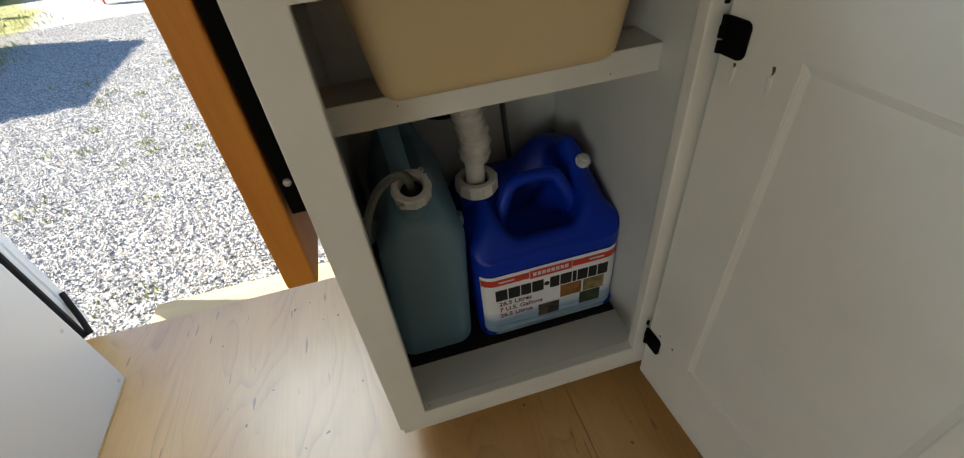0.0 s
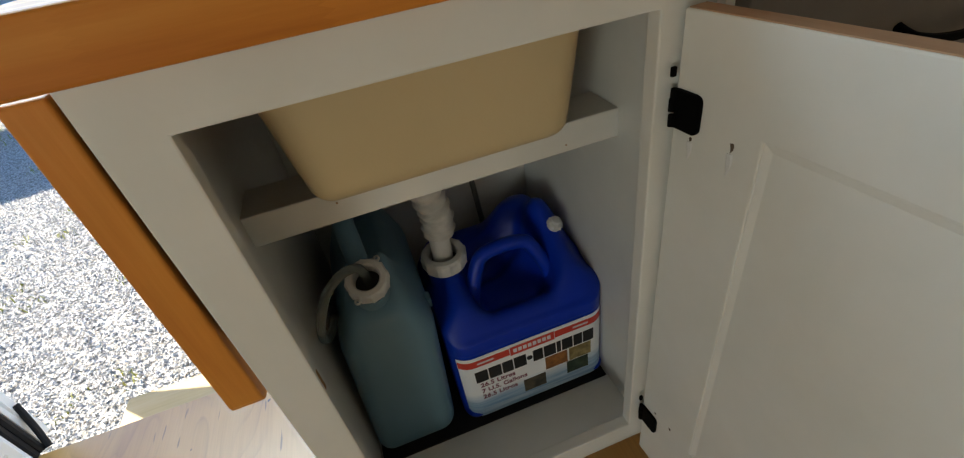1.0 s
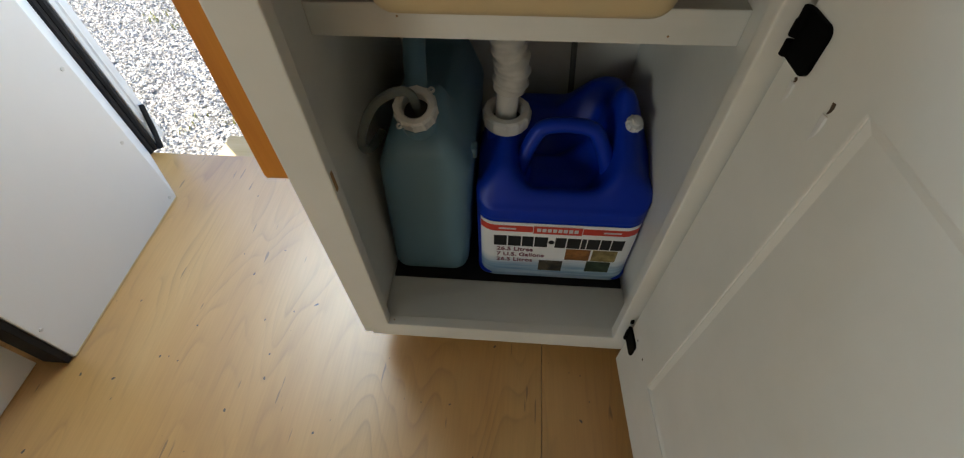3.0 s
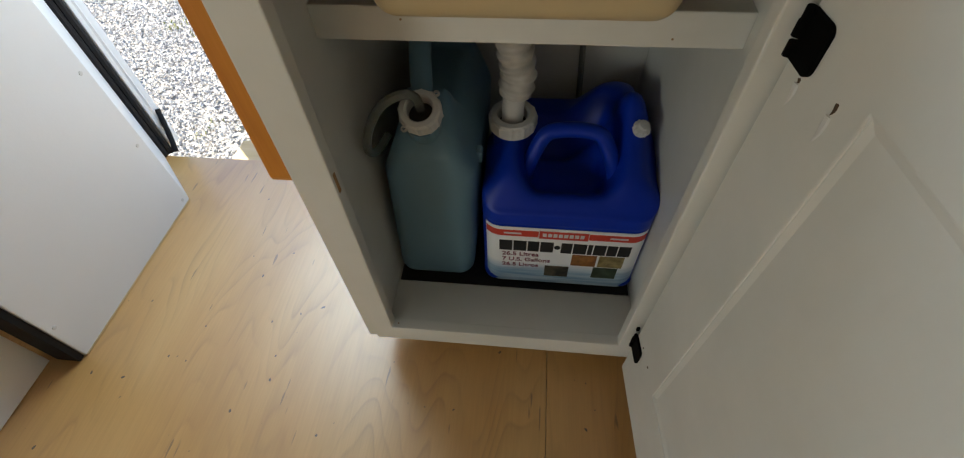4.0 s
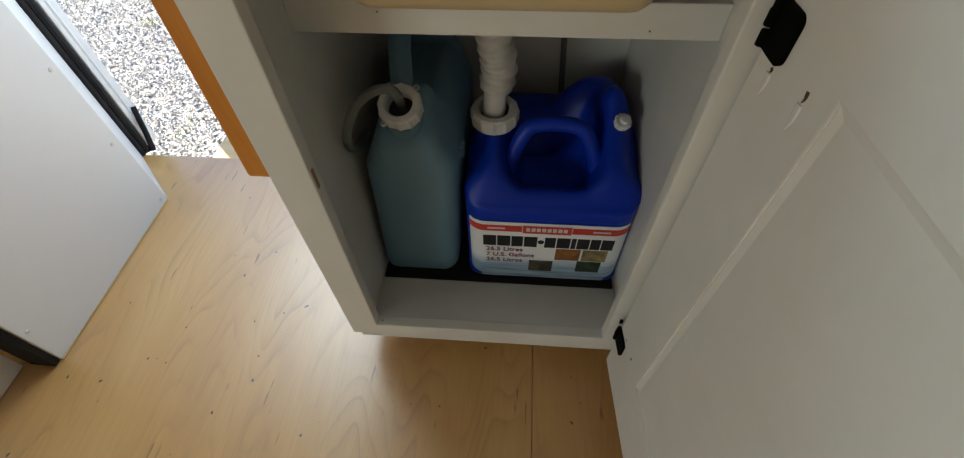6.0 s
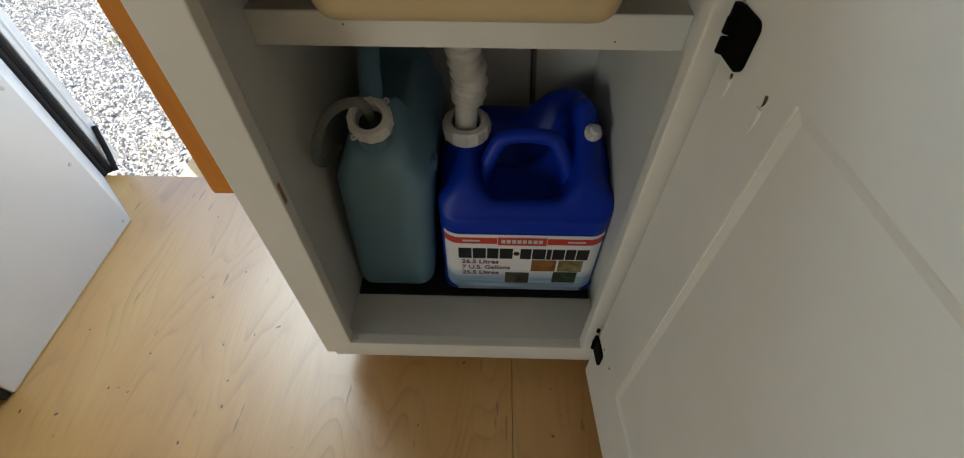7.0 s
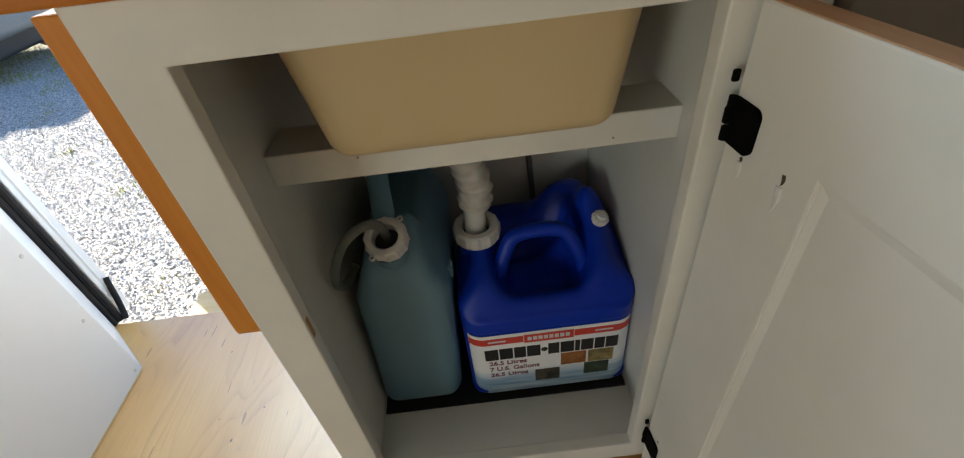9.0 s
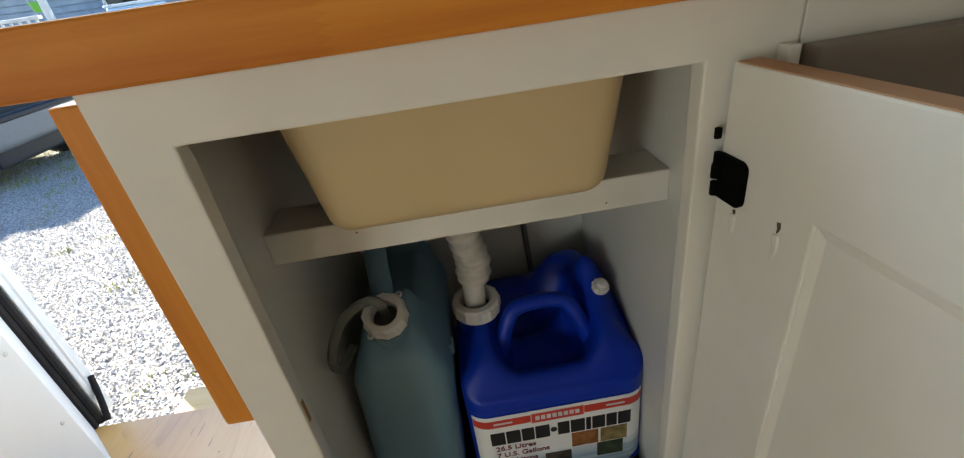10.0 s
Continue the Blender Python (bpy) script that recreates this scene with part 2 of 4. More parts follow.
def rounded_block(w, d, h, r, n=26, shape=None):
    """A soft-cornered block standing on z = 0, its grid of points moved by shape(x, y, z)."""
    bm = bmesh.new()
    half = Vector((w / 2, d / 2, h / 2))
    seen = {}

    def vert(p):
        key = tuple(round(c, 6) for c in p)
        if key not in seen:
            p = Vector((p[0] * half.x, p[1] * half.y, p[2] * half.z))
            q = Vector([max(-(s - r), min(s - r, c)) for c, s in zip(p, half)])
            off = p - q
            if off.length > 1e-9:
                m = max(abs(c) for c in off)
                p = q + off.normalized() * m
            p.z += h / 2
            if shape:
                p = Vector(shape(p.x, p.y, p.z))
            seen[key] = bm.verts.new(p)
        return seen[key]

    def warp(i):
        t = -1 + 2 * i / n
        return 0.55 * t + 0.45 * math.sin(t * math.pi / 2)

    g = [warp(i) for i in range(n + 1)]
    for axis in range(3):
        for side in (-1, 1):
            for i in range(n):
                for j in range(n):
                    quad = []
                    for a, b in ((i, j), (i + 1, j), (i + 1, j + 1), (i, j + 1)):
                        p = [0, 0, 0]
                        p[axis], p[(axis + 1) % 3], p[(axis + 2) % 3] = side, g[a], g[b]
                        quad.append(vert(p))
                    bm.faces.new(quad)
    return bm


def frame_board(lo, hi, ilo, ihi, thick, place):
    """A flat board with a square opening. place(u, v, w) lays it into the room, w running through its thickness."""
    bm = bmesh.new()
    loops = []
    for w in (0.0, thick):
        for (u0, v0), (u1, v1) in ((lo, hi), (ilo, ihi)):
            loops.append([bm.verts.new(place(u, v, w)) for u, v in ((u0, v0), (u1, v0), (u1, v1), (u0, v1))])
    o0, i0, o1, i1 = loops
    for j in range(4):
        k = (j + 1) % 4
        bm.faces.new((o0[j], o0[k], i0[k], i0[j]))
        bm.faces.new((o1[j], o1[k], i1[k], i1[j]))
        bm.faces.new((o0[j], o0[k], o1[k], o1[j]))
        bm.faces.new((i0[j], i0[k], i1[k], i1[j]))
    bmesh.ops.recalc_face_normals(bm, faces=bm.faces)
    sharp = [e for e in bm.edges if e.calc_face_angle(0) > 0.5]
    bmesh.ops.bevel(bm, geom=sharp, offset=0.002, segments=2, affect="EDGES", profile=0.6)
    return bm


def smoothstep(a, b, x):
    t = max(0.0, min(1.0, (x - a) / (b - a)))
    return t * t * (3 - 2 * t)


def moved(bm, m):
    bmesh.ops.transform(bm, matrix=m, verts=bm.verts)
    return bm


# ---- the room ----
GROUND = -0.5
X0, X1, Y0, Y1, TOP = -1.30, 1.06, -2.4, 0.50, 1.95
DOOR_L, DOOR_R, DOOR_TOP = -0.785, -0.05, 1.82


def structure(name, label, category):
    return thing(name, (0, 0, 0), label, category, kind="structure")


floor = structure("floor", "pale plywood floor sheets with dark grain flecks", "floor")
slab("subfloor", (X0, Y0, -0.10), (X1, 0.530, -0.0125), PALE, floor)
for a, b in ((X0, 0.3225), (0.3235, X1)):
    slab("plywood_sheet", (a, Y0, -0.012), (b, 0.531, 0.0), PLY, floor, 0.0008)
step = thing("door_step", (-0.4, 0.68, GROUND), "sun-bleached timber step outside the doorway", "step")
slab("tread", (-0.745, 0.60, -0.235), (0.15, 0.828, -0.20), PALE, step, 0.004)
for x in (-0.68, 0.06):
    slab("stringer", (x, 0.61, GROUND), (x + 0.04, 0.80, -0.235), PALE, step, 0.004)

north = structure("wall_north", "beige painted wall with the open doorway", "wall")
slab("wall_panel", (X0, Y1, -0.1), (DOOR_L, 0.565, TOP), WALL, north)
slab("wall_panel", (DOOR_R, Y1, -0.1), (X1, 0.565, TOP), WALL, north)
slab("lintel", (DOOR_L, Y1, DOOR_TOP), (DOOR_R, 0.565, TOP), WALL, north)
tagged(part("wall_east", box((X1, Y0, -0.1), (X1 + 0.05, 0.565, TOP)), WALL), "plain beige painted side wall", "wall", kind="structure")
tagged(part("wall_south", box((X0, -2.45, -0.1), (X1, Y0, TOP)), WALL), "plain beige painted end wall", "wall", kind="structure")
# The opening is invented to go with the added fill lamp.
west = structure("wall_west", "unseen beige painted wall with an opening added for the fill lamp", "wall")
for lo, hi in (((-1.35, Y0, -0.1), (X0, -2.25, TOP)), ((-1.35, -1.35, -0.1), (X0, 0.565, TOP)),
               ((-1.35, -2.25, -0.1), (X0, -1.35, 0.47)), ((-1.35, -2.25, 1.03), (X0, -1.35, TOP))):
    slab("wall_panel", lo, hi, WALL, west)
tagged(part("ceiling", box((X0 - 0.05, -2.45, TOP), (X1 + 0.05, 0.565, TOP + 0.05)), WALL), "plain beige ceiling", "ceiling", kind="structure")

seal = structure("door_1", "white entry door swung outwards, with black rubber seal", "door")
for off, wd in ((0.0, 0.013), (0.016, 0.012), (0.031, 0.010)):
    part("rubber_seal", tube([(-0.760 + off * 0.55, 0.512 + off, 0.004), (-0.760 + off * 0.55, 0.512 + off, 1.8)], wd * 0.95, 8), RUBBER, seal, "ribbed black rubber door seal")
part("loose_seal", tube([(-0.727, 0.545, 0.004), (-0.736, 0.570, 0.05), (-0.748, 0.597, 0.11)], 0.007, 8), RUBBER, seal, "loose curled end of black seal")
part("jamb_strip", box((-0.7848, 0.553, 0.0), (-0.764, 0.5658, 1.80), 0.001), PANEL_WHITE, seal)
part("casing", box((-0.778, 0.5652, 0.0), (-0.750, 0.606, 1.80), 0.003), PANEL_WHITE, seal, "white door casing")
leaf = box((-0.028, 0.0, 0.012), (0.60, 0.03, 1.80), 0.006)
moved(leaf, pose(-0.766, 0.602, 0, 0, 0, 180 - 43))
part("door_leaf", leaf, PANEL_WHITE, seal)


# ---- sink cabinet ----
cab = thing("sink_cabinet", (0.0, 0.0, 0.0), "white painted base cabinet with its door standing open", "cabinet")
slab("side_panel", (0.0, 0.0192, 0.056), (0.018, 0.498, 0.821), WHITE, cab)
slab("side_panel", (0.476, 0.0192, 0.056), (0.494, 0.498, 0.821), WHITE, cab)
slab("back_panel", (0.018, 0.484, 0.06), (0.476, 0.498, 0.821), WHITE, cab)
slab("bottom_panel", (0.018, 0.019, 0.056), (0.476, 0.484, 0.074), WHITE_X, cab)
slab("shelf", (0.018, 0.128, 0.597), (0.476, 0.197, 0.636), WHITE_X, cab, 0.002)
part("face_frame", frame_board((0.0, 0.107), (0.500, 0.821), (0.048, 0.143), (0.430, 0.777), 0.019, lambda u, v, w: (u, w, v)), WHITE, cab)
slab("toe_kick", (0.03, 0.10, 0.0), (0.47, 0.118, 0.056), WHITE_X, cab)
slab("stop_block", (0.484, -0.012, 0.765), (0.494, 0.0, 0.783), WHITE, cab, 0.002)
part("chipped_edge", moved(rounded_block(0.0016, 0.006, 0.030, 0.0007, 6), pose(0.0479, 0.007, 0.478)), RAW, cab, "bare light-brown wood chip")

for x, y, z in ((0.118, 0.1275, 0.622), (0.402, 0.1275, 0.607)):
    part("nail_hole", moved(lathe([(0.0013, 0), (0.0011, 0.0006)], 8, closed=False), pose(x, y, z, 90, 0, 0)), RAW, cab)
part("nail_hole", moved(lathe([(0.0016, 0), (0.0012, 0.0006)], 8, closed=False), pose(0.057, 0.009, 0.1431)), RAW, cab)
HINGE = pose(0.446, -0.0095, 0, 0, 0, 4)
DW, DB, DT = 0.42, 0.082, 0.777
cab_door = part("door", moved(frame_board((0.0, DB), (DW, DT), (0.095, 0.215), (DW - 0.095, 0.692), 0.02, lambda u, v, w: (w, -u, v)), HINGE), WHITE, cab, "open white shaker-style door")
pan = bmesh.new()
ring = [[pan.verts.new((x, -y, z)) for y, z in ((DW - 0.095 - i, 0.215 + i), (0.095 + i, 0.215 + i), (0.095 + i, 0.692 - i), (DW - 0.095 - i, 0.692 - i))] for x, i in ((0.0012, -0.003), (0.0016, 0.001), (0.0034, 0.007), (0.013, -0.003))]
for r0, r1 in zip(ring, ring[1:-1]):
    for j in range(4):
        pan.faces.new((r0[j], r0[(j + 1) % 4], r1[(j + 1) % 4], r1[j]))
for j in range(4):
    pan.faces.new((ring[0][j], ring[0][(j + 1) % 4], ring[3][(j + 1) % 4], ring[3][j]))
pan.faces.new(ring[2])
pan.faces.new(ring[3])
part("door_panel", moved(pan, HINGE), WHITE, cab_door)


def hinge(zc):
    plate = box((-0.0035, -0.0325, zc - 0.0185), (-0.0002, -0.003, zc + 0.0185), 0)
    bmesh.ops.bevel(plate, geom=[e for e in plate.edges if abs(e.verts[0].co.x - e.verts[1].co.x) > 0.001 and e.verts[0].co.y < -0.02], offset=0.007, segments=5, affect="EDGES", profile=0.5)
    h = part("hinge", moved(plate, HINGE), BLACK, cab_door, "black overlay hinge")
    for dz, r in ((-0.012, 0.0036), (0.003, 0.0042), (0.013, 0.0034)):
        part("knuckle", moved(tube([(-0.0035, -0.001, zc + dz - 0.006), (-0.0035, -0.001, zc + dz + 0.005)], r, 10, steps=1), HINGE), BLACK, h)
    part("frame_wing", moved(box((-0.006, 0.0005, zc + 0.028), (-0.001, 0.0042, zc + 0.037), 0.001), HINGE), BLACK, h)
    return h


hinge(0.692)
hinge(0.189)


SPLINTER = plain("splintered_wood", (0.075, 0.045, 0.025), 0.8)
BARE = wooden("bare_door_edge", ((0.40, 0.25, 0.15), (0.50, 0.33, 0.21), (0.58, 0.41, 0.28)), "y", 0.65)
part("top_edge", moved(box((0.0012, -DW + 0.003, DT - 0.001), (0.0188, -0.003, DT + 0.0008), 0.0004), HINGE), BARE, cab_door, "unpainted wooden top edge")


def gouge(y, z, ln, wd, mat, label):
    bm = tube([(0.0, y, z), (-0.0004, y - 0.001, z - 0.5 * ln), (0.0004, y + 0.001, z - ln)], wd, 6, steps=3, wobble=lambda i: 0.5 + 0.5 * math.sin(1 + i * 0.55))
    return part("gouge", moved(bm, HINGE @ Matrix.Diagonal((0.35, 1, 1, 1))), mat, cab_door, label)


for y, z, ln in ((-0.0675, 0.681, 0.010), (-0.0225, 0.669, 0.004), (-0.0555, 0.222, 0.006), (-0.0255, 0.219, 0.004)):
    gouge(y, z, ln, 0.0019, SPLINTER, "splintered old screw hole")
for y, z, ln in ((-0.067, 0.671, 0.024), (-0.0225, 0.665, 0.020)):
    gouge(y, z, ln, 0.0036, CAPW, "pale paint drip")
part("catch", moved(rounded_block(0.003, 0.022, 0.022, 0.0014, 8), HINGE @ pose(-0.0008, -0.385, 0.46)), DARK, cab_door, "dark round catch")

# ---- worktop and its drop leaf ----
worktop = thing("worktop", (0.5, 0.24, 0.8165), "oiled orange-brown wooden worktop with finger joints and rounded edges", "worktop")
ZA, ZB, YA, YB = 0.8213, 0.864, -0.012, 0.498


def toothed(x, teeth=6, depth=0.010):
    """The finger-jointed end of a stave, from bottom to top."""
    return [(x + depth * (k % 2), ZA + (ZB - ZA) * k / (2 * teeth)) for k in range(2 * teeth + 1)]


def stave(x0, x1, end0, end1):
    left = toothed(x0) if end0 else [(x0, ZA), (x0, ZB)]
    right = toothed(x1) if end1 else [(x1, ZA), (x1, ZB)]
    outline = left[::-1] + right
    bm = bmesh.new()
    f0 = bm.faces.new([bm.verts.new((x, YA, z)) for x, z in outline])
    f1 = bm.faces.new([bm.verts.new((x, YB, z)) for x, z in outline])
    v0, v1 = list(f0.verts), list(f1.verts)
    for j in range(len(v0)):
        k = (j + 1) % len(v0)
        bm.faces.new((v0[j], v0[k], v1[k], v1[j]))
    bmesh.ops.recalc_face_normals(bm, faces=bm.faces)
    if not end0:
        bmesh.ops.bevel(bm, geom=[e for e in bm.edges if all(abs(v.co.x - x0) < 1e-5 for v in e.verts)], offset=0.013, segments=5, affect="EDGES", profile=0.5)
    front = [e for e in bm.edges if all(v.co.y < YA + 0.012 for v in e.verts) and abs(e.verts[0].co.z - e.verts[1].co.z) < 1e-5
             and (abs(e.verts[0].co.z - ZA) < 1e-5 or abs(e.verts[0].co.z - ZB) < 1e-5)]
    bmesh.ops.bevel(bm, geom=front, offset=0.0025, segments=2, affect="EDGES", profile=0.5)
    return part("stave", moved(bm, Matrix.Translation(-Vector(worktop.location))), OAK, worktop)


for x0, x1, e0, e1 in ((-0.046, 0.026, False, True), (0.026, 0.168, True, True), (0.168, 0.40, True, True), (0.40, 0.70, True, True), (0.70, 1.055, True, False)):
    stave(x0, x1, e0, e1)
drop = thing("drop_leaf", (-0.05, 0.06, 0.428), "orange-brown wooden drop leaf hanging down beside the cabinet", "table leaf")
lb = box((-0.067, 0.060, 0.428), (-0.033, 0.47, 0.807), 0)
bmesh.ops.bevel(lb, geom=[e for e in lb.edges if all(v.co.y < 0.1 and v.co.z < 0.5 for v in e.verts)], offset=0.012, segments=3, affect="EDGES", profile=0.5)
bmesh.ops.bevel(lb, geom=[e for e in lb.edges if e.is_manifold and e.calc_face_angle() > 0.8], offset=0.003, segments=3, affect="EDGES", profile=0.5)
for v in lb.verts:
    v.co.x -= (0.009 if v.co.x < -0.048 else 0.004) * (0.814 - v.co.z) / 0.38
part("leaf_board", moved(lb, Matrix.Translation(-Vector(drop.location))), OAK_Z, drop)
slab("leaf_bracket", (-0.0315, 0.064, 0.545), (-0.0015, 0.094, 0.80), BLACK, drop, 0.002, "black metal folding bracket")
part("bolt", moved(lathe([(0.005, 0), (0.005, 0.003), (0.003, 0.005)], 12, closed=False), pose(*(Vector((-0.0215, 0.0635, 0.59)) - Vector(drop.location)), 90, 0, 0)), STEEL, drop)

# ---- drawer cabinet beyond the door ----
dr = thing("drawer_cabinet", (0.52, 0.0, 0.0), "taupe painted drawer cabinet with black pulls, door shade put into its colour", "cabinet")
slab("carcass", (0.502, 0.002, 0.107), (1.055, 0.498, 0.821), WHITE, dr)
for z0, z1 in ((0.657, 0.780), (0.40, 0.648), (0.12, 0.392)):
    d = slab("drawer_front", (0.503, -0.018, z0), (1.05, 0.001, z1), TAUPE_SHADED, dr, 0.002)
    zc = z1 - 0.07
    part("pull", tube([(0.17, -0.018, zc), (0.175, -0.036, zc - 0.008), (0.22, -0.04, zc - 0.016), (0.29, -0.04, zc - 0.016), (0.335, -0.036, zc - 0.008), (0.34, -0.018, zc)], 0.005, 8), BLACK, d, "black bow pull")

# ---- white end panel by the doorway ----
side = thing("end_panel", (-0.62, 0.16, 0.0), "white sheet-clad cabinet end beside the doorway", "panel")
pb = bmesh.new()
plan = [(-0.60, -0.048), (-0.60, 0.376), (-0.752, 0.526), (-0.79, 0.49), (-0.66, 0.36), (-0.66, -0.048)]
lo_ring = [pb.verts.new((x, y, 0.0015)) for x, y in plan]
hi_ring = [pb.verts.new((x, y, 0.95)) for x, y in plan]
for j in range(len(plan)):
    pb.faces.new((lo_ring[j], lo_ring[(j + 1) % len(plan)], hi_ring[(j + 1) % len(plan)], hi_ring[j]))
pb.faces.new(lo_ring)
pb.faces.new(hi_ring)
bmesh.ops.bevel(pb, geom=[e for e in pb.edges], offset=0.0015, segments=2, affect="EDGES")
part("sheet", moved(pb, Matrix.Translation(-Vector(side.location))), PANEL_WHITE, side)
slab("edge_strip", (-0.655, -0.062, 0.002), (-0.603, -0.0485, 0.95), RUBBER, side, 0.002, "black edge strip")
for y, z in ((0.358, 0.018), (0.356, 0.201), (0.360, 0.380), (0.358, 0.56), (0.358, 0.74), (-0.035, 0.099), (-0.035, 0.52)):
    part("screw", moved(lathe([(0.0045, 0), (0.004, 0.0015), (0.001, 0.002)], 10, closed=False), pose(*(Vector((-0.6003, y, z)) - Vector(side.location)), 0, 90, 0)), CAPW, side)
slab("bottom_edge", (-0.5998, -0.047, 0.0006), (-0.5980, 0.374, 0.0040), PALE, side, 0.001, "bare wooden bottom edge")
low = thing("low_cabinet", (-0.9, -0.3, 0.0), "plain white low cabinet front set back from the panel", "cabinet")
slab("front", (-0.69, -0.60, 0.002), (-0.668, -0.065, 0.95), PANEL_WHITE, low)
slab("top_board", (X0 + 0.002, -0.60, 0.95), (-0.65, 0.36, 0.97), OAK, low, 0.003)

# ---- sink tub ----
tub = thing("sink_tub", (0.247, 0.238, 0.6365), "beige moulded plastic sink tub resting on the shelf", "sink")


def tub_shape(x, y, z):
    return x * (1 + 1.05 * z), y * (1 + 0.5 * z), z


tb = rounded_block(0.288, 0.297, 0.20, 0.022, 24, tub_shape)
for f_ in [f_ for f_ in tb.faces if f_.calc_center_median().z > 0.176]:
    tb.faces.remove(f_)
part("basin", tb, BEIGE, tub, smooth=True)
sol = tub.children[0].modifiers.new("wall", "SOLIDIFY")
sol.thickness, sol.offset = 0.004, -1

# ---- jugs ----
FLOOR_Z = 0.0745
# Thin black sheet on the cabinet bottom, from just before the jugs backwards.
sheet_ob = tagged(part("rubber_mat", box((0.022, 0.137, FLOOR_Z), (0.472, 0.48, FLOOR_Z + 0.004), 0.001), RUBBER), "thin black sheet under the jugs", "mat")
BASE = FLOOR_Z + 0.0045
BX, BY, BW, BD, BH, BR = 0.334, 0.291, 0.290, 0.285, 0.315, 0.036
blue = thing("water_jug", (BX, BY, BASE), "blue plastic water jug with white caps and printed label", "water jug", "water jugs")


def blue_shape(x, y, z):
    top = 0.246 + 0.050 * max(0.0, min(1.0, (y + 0.135) / 0.10)) - 0.055 * smoothstep(0.0, 0.07, y)
    top -= 0.040 * smoothstep(0.100, 0.145, abs(x)) * smoothstep(-0.14, -0.06, y)
    top -= 0.030 * smoothstep(-0.085, -0.1425, y) ** 2
    hollow = smoothstep(0.092, 0.046, abs(x + 0.002)) * smoothstep(-0.138, -0.052, y) * smoothstep(0.085, 0.03, y)
    top -= 0.105 * hollow
    top += 0.058 * smoothstep(0.095, 0.025, math.hypot(x - 0.078, 0.85 * (y - 0.066)))
    if z > 0.17:
        z = 0.17 + (z - 0.17) * (top - 0.17) / (BH - 0.17)
    if z < BR:
        was = BR - math.sqrt(max(BR ** 2 - (BR - z) ** 2, 0))
        wanted = 0.014 - math.sqrt(max(0.014 ** 2 - (0.014 - z) ** 2, 0)) if z < 0.014 else 0.0
        k = (1 - wanted / 0.143) / (1 - was / 0.143)
        x, y = x * k, y * k
    dent = 0.0012 * smoothstep(0.185, 0.178, z) * smoothstep(0.012, 0.02, z)
    if y < -0.10:
        y += dent
    return x, y, z


jug = part("body", rounded_block(BW, BD, BH, BR, 44, blue_shape), BLUE, blue, smooth=True)
grip = tube([(-0.076, -0.062, 0.215), (-0.066, -0.055, 0.252), (-0.050, -0.045, 0.287), (-0.034, -0.041, 0.300), (0.002, -0.039, 0.303), (0.034, -0.041, 0.300), (0.049, -0.045, 0.289), (0.066, -0.055, 0.254), (0.077, -0.062, 0.215)], 0.0128, 16)
part("handle", grip, BLUE, blue, "moulded grip", True)


def front_y(x):
    a = abs(x) - (BW / 2 - BR)
    return -BD / 2 if a <= 0 else -BD / 2 + BR - math.sqrt(max(BR * BR - a * a, 0))


def wrap(x0, x1, z0, z1, lift, corner=0.0):
    """A thin printed sheet that follows the front of the jug."""
    bm = bmesh.new()
    n = max(2, int((x1 - x0) / 0.006))
    cols = []
    for i in range(n + 1):
        x = x0 + (x1 - x0) * i / n
        d = min(x - x0, x1 - x)
        inset = corner - math.sqrt(max(corner ** 2 - max(corner - d, 0) ** 2, 0)) if corner else 0
        cols.append([bm.verts.new((x, front_y(x) - lift + dy, z)) for z, dy in ((z0 + inset, 0), (z1, 0), (z1, 0.0008), (z0 + inset, 0.0008))])
    for c0, c1 in zip(cols, cols[1:]):
        for j in range(4):
            bm.faces.new((c0[j], c1[j], c1[(j + 1) % 4], c0[(j + 1) % 4]))
    bm.faces.new(cols[0])
    bm.faces.new(cols[-1])
    return bm


sheet = part("label", wrap(-0.137, 0.136, 0.008, 0.175, 0.0006, 0.02), LABEL, blue, "white and pale blue printed label")
part("red_band", wrap(-0.1365, 0.1355, 0.151, 0.167, 0.0010), RED, sheet)
part("logo_plate", wrap(-0.0455, 0.040, 0.1475, 0.1702, 0.0013), SIGN_WHITE, sheet)
part("logo_field", wrap(-0.0443, 0.0388, 0.1487, 0.169, 0.0016), RED, sheet)
for k in range(8):
    part("logo_bar", wrap(-0.0385 + 0.0091 * k, -0.0318 + 0.0091 * k, 0.1545, 0.1635, 0.0019), SIGN_WHITE, sheet, "plain white logo bar")
for a, b in ((-0.105, -0.075), (0.075, 0.105)):
    part("print_bar", wrap(a, b, 0.157, 0.161, 0.0013), SIGN_WHITE, sheet)
x = -0.113
for w in (0.023, 0.023, 0.020, 0.023, 0.0, 0.019, 0.023, 0.008, 0.021, 0.017, 0.021):
    if w:
        part("logo_bar", wrap(x, x + w, 0.109, 0.138, 0.0012), INK, sheet, "plain black logo bar")
    else:
        part("logo_dot", moved(lathe([(0.0055, 0), (0.0055, 0.0008)], 14, closed=False), pose(x + 0.0045, front_y(x) - 0.0004, 0.124, 90, 0, 0)), INK, sheet)
        w = 0.009
    x += w + 0.0022
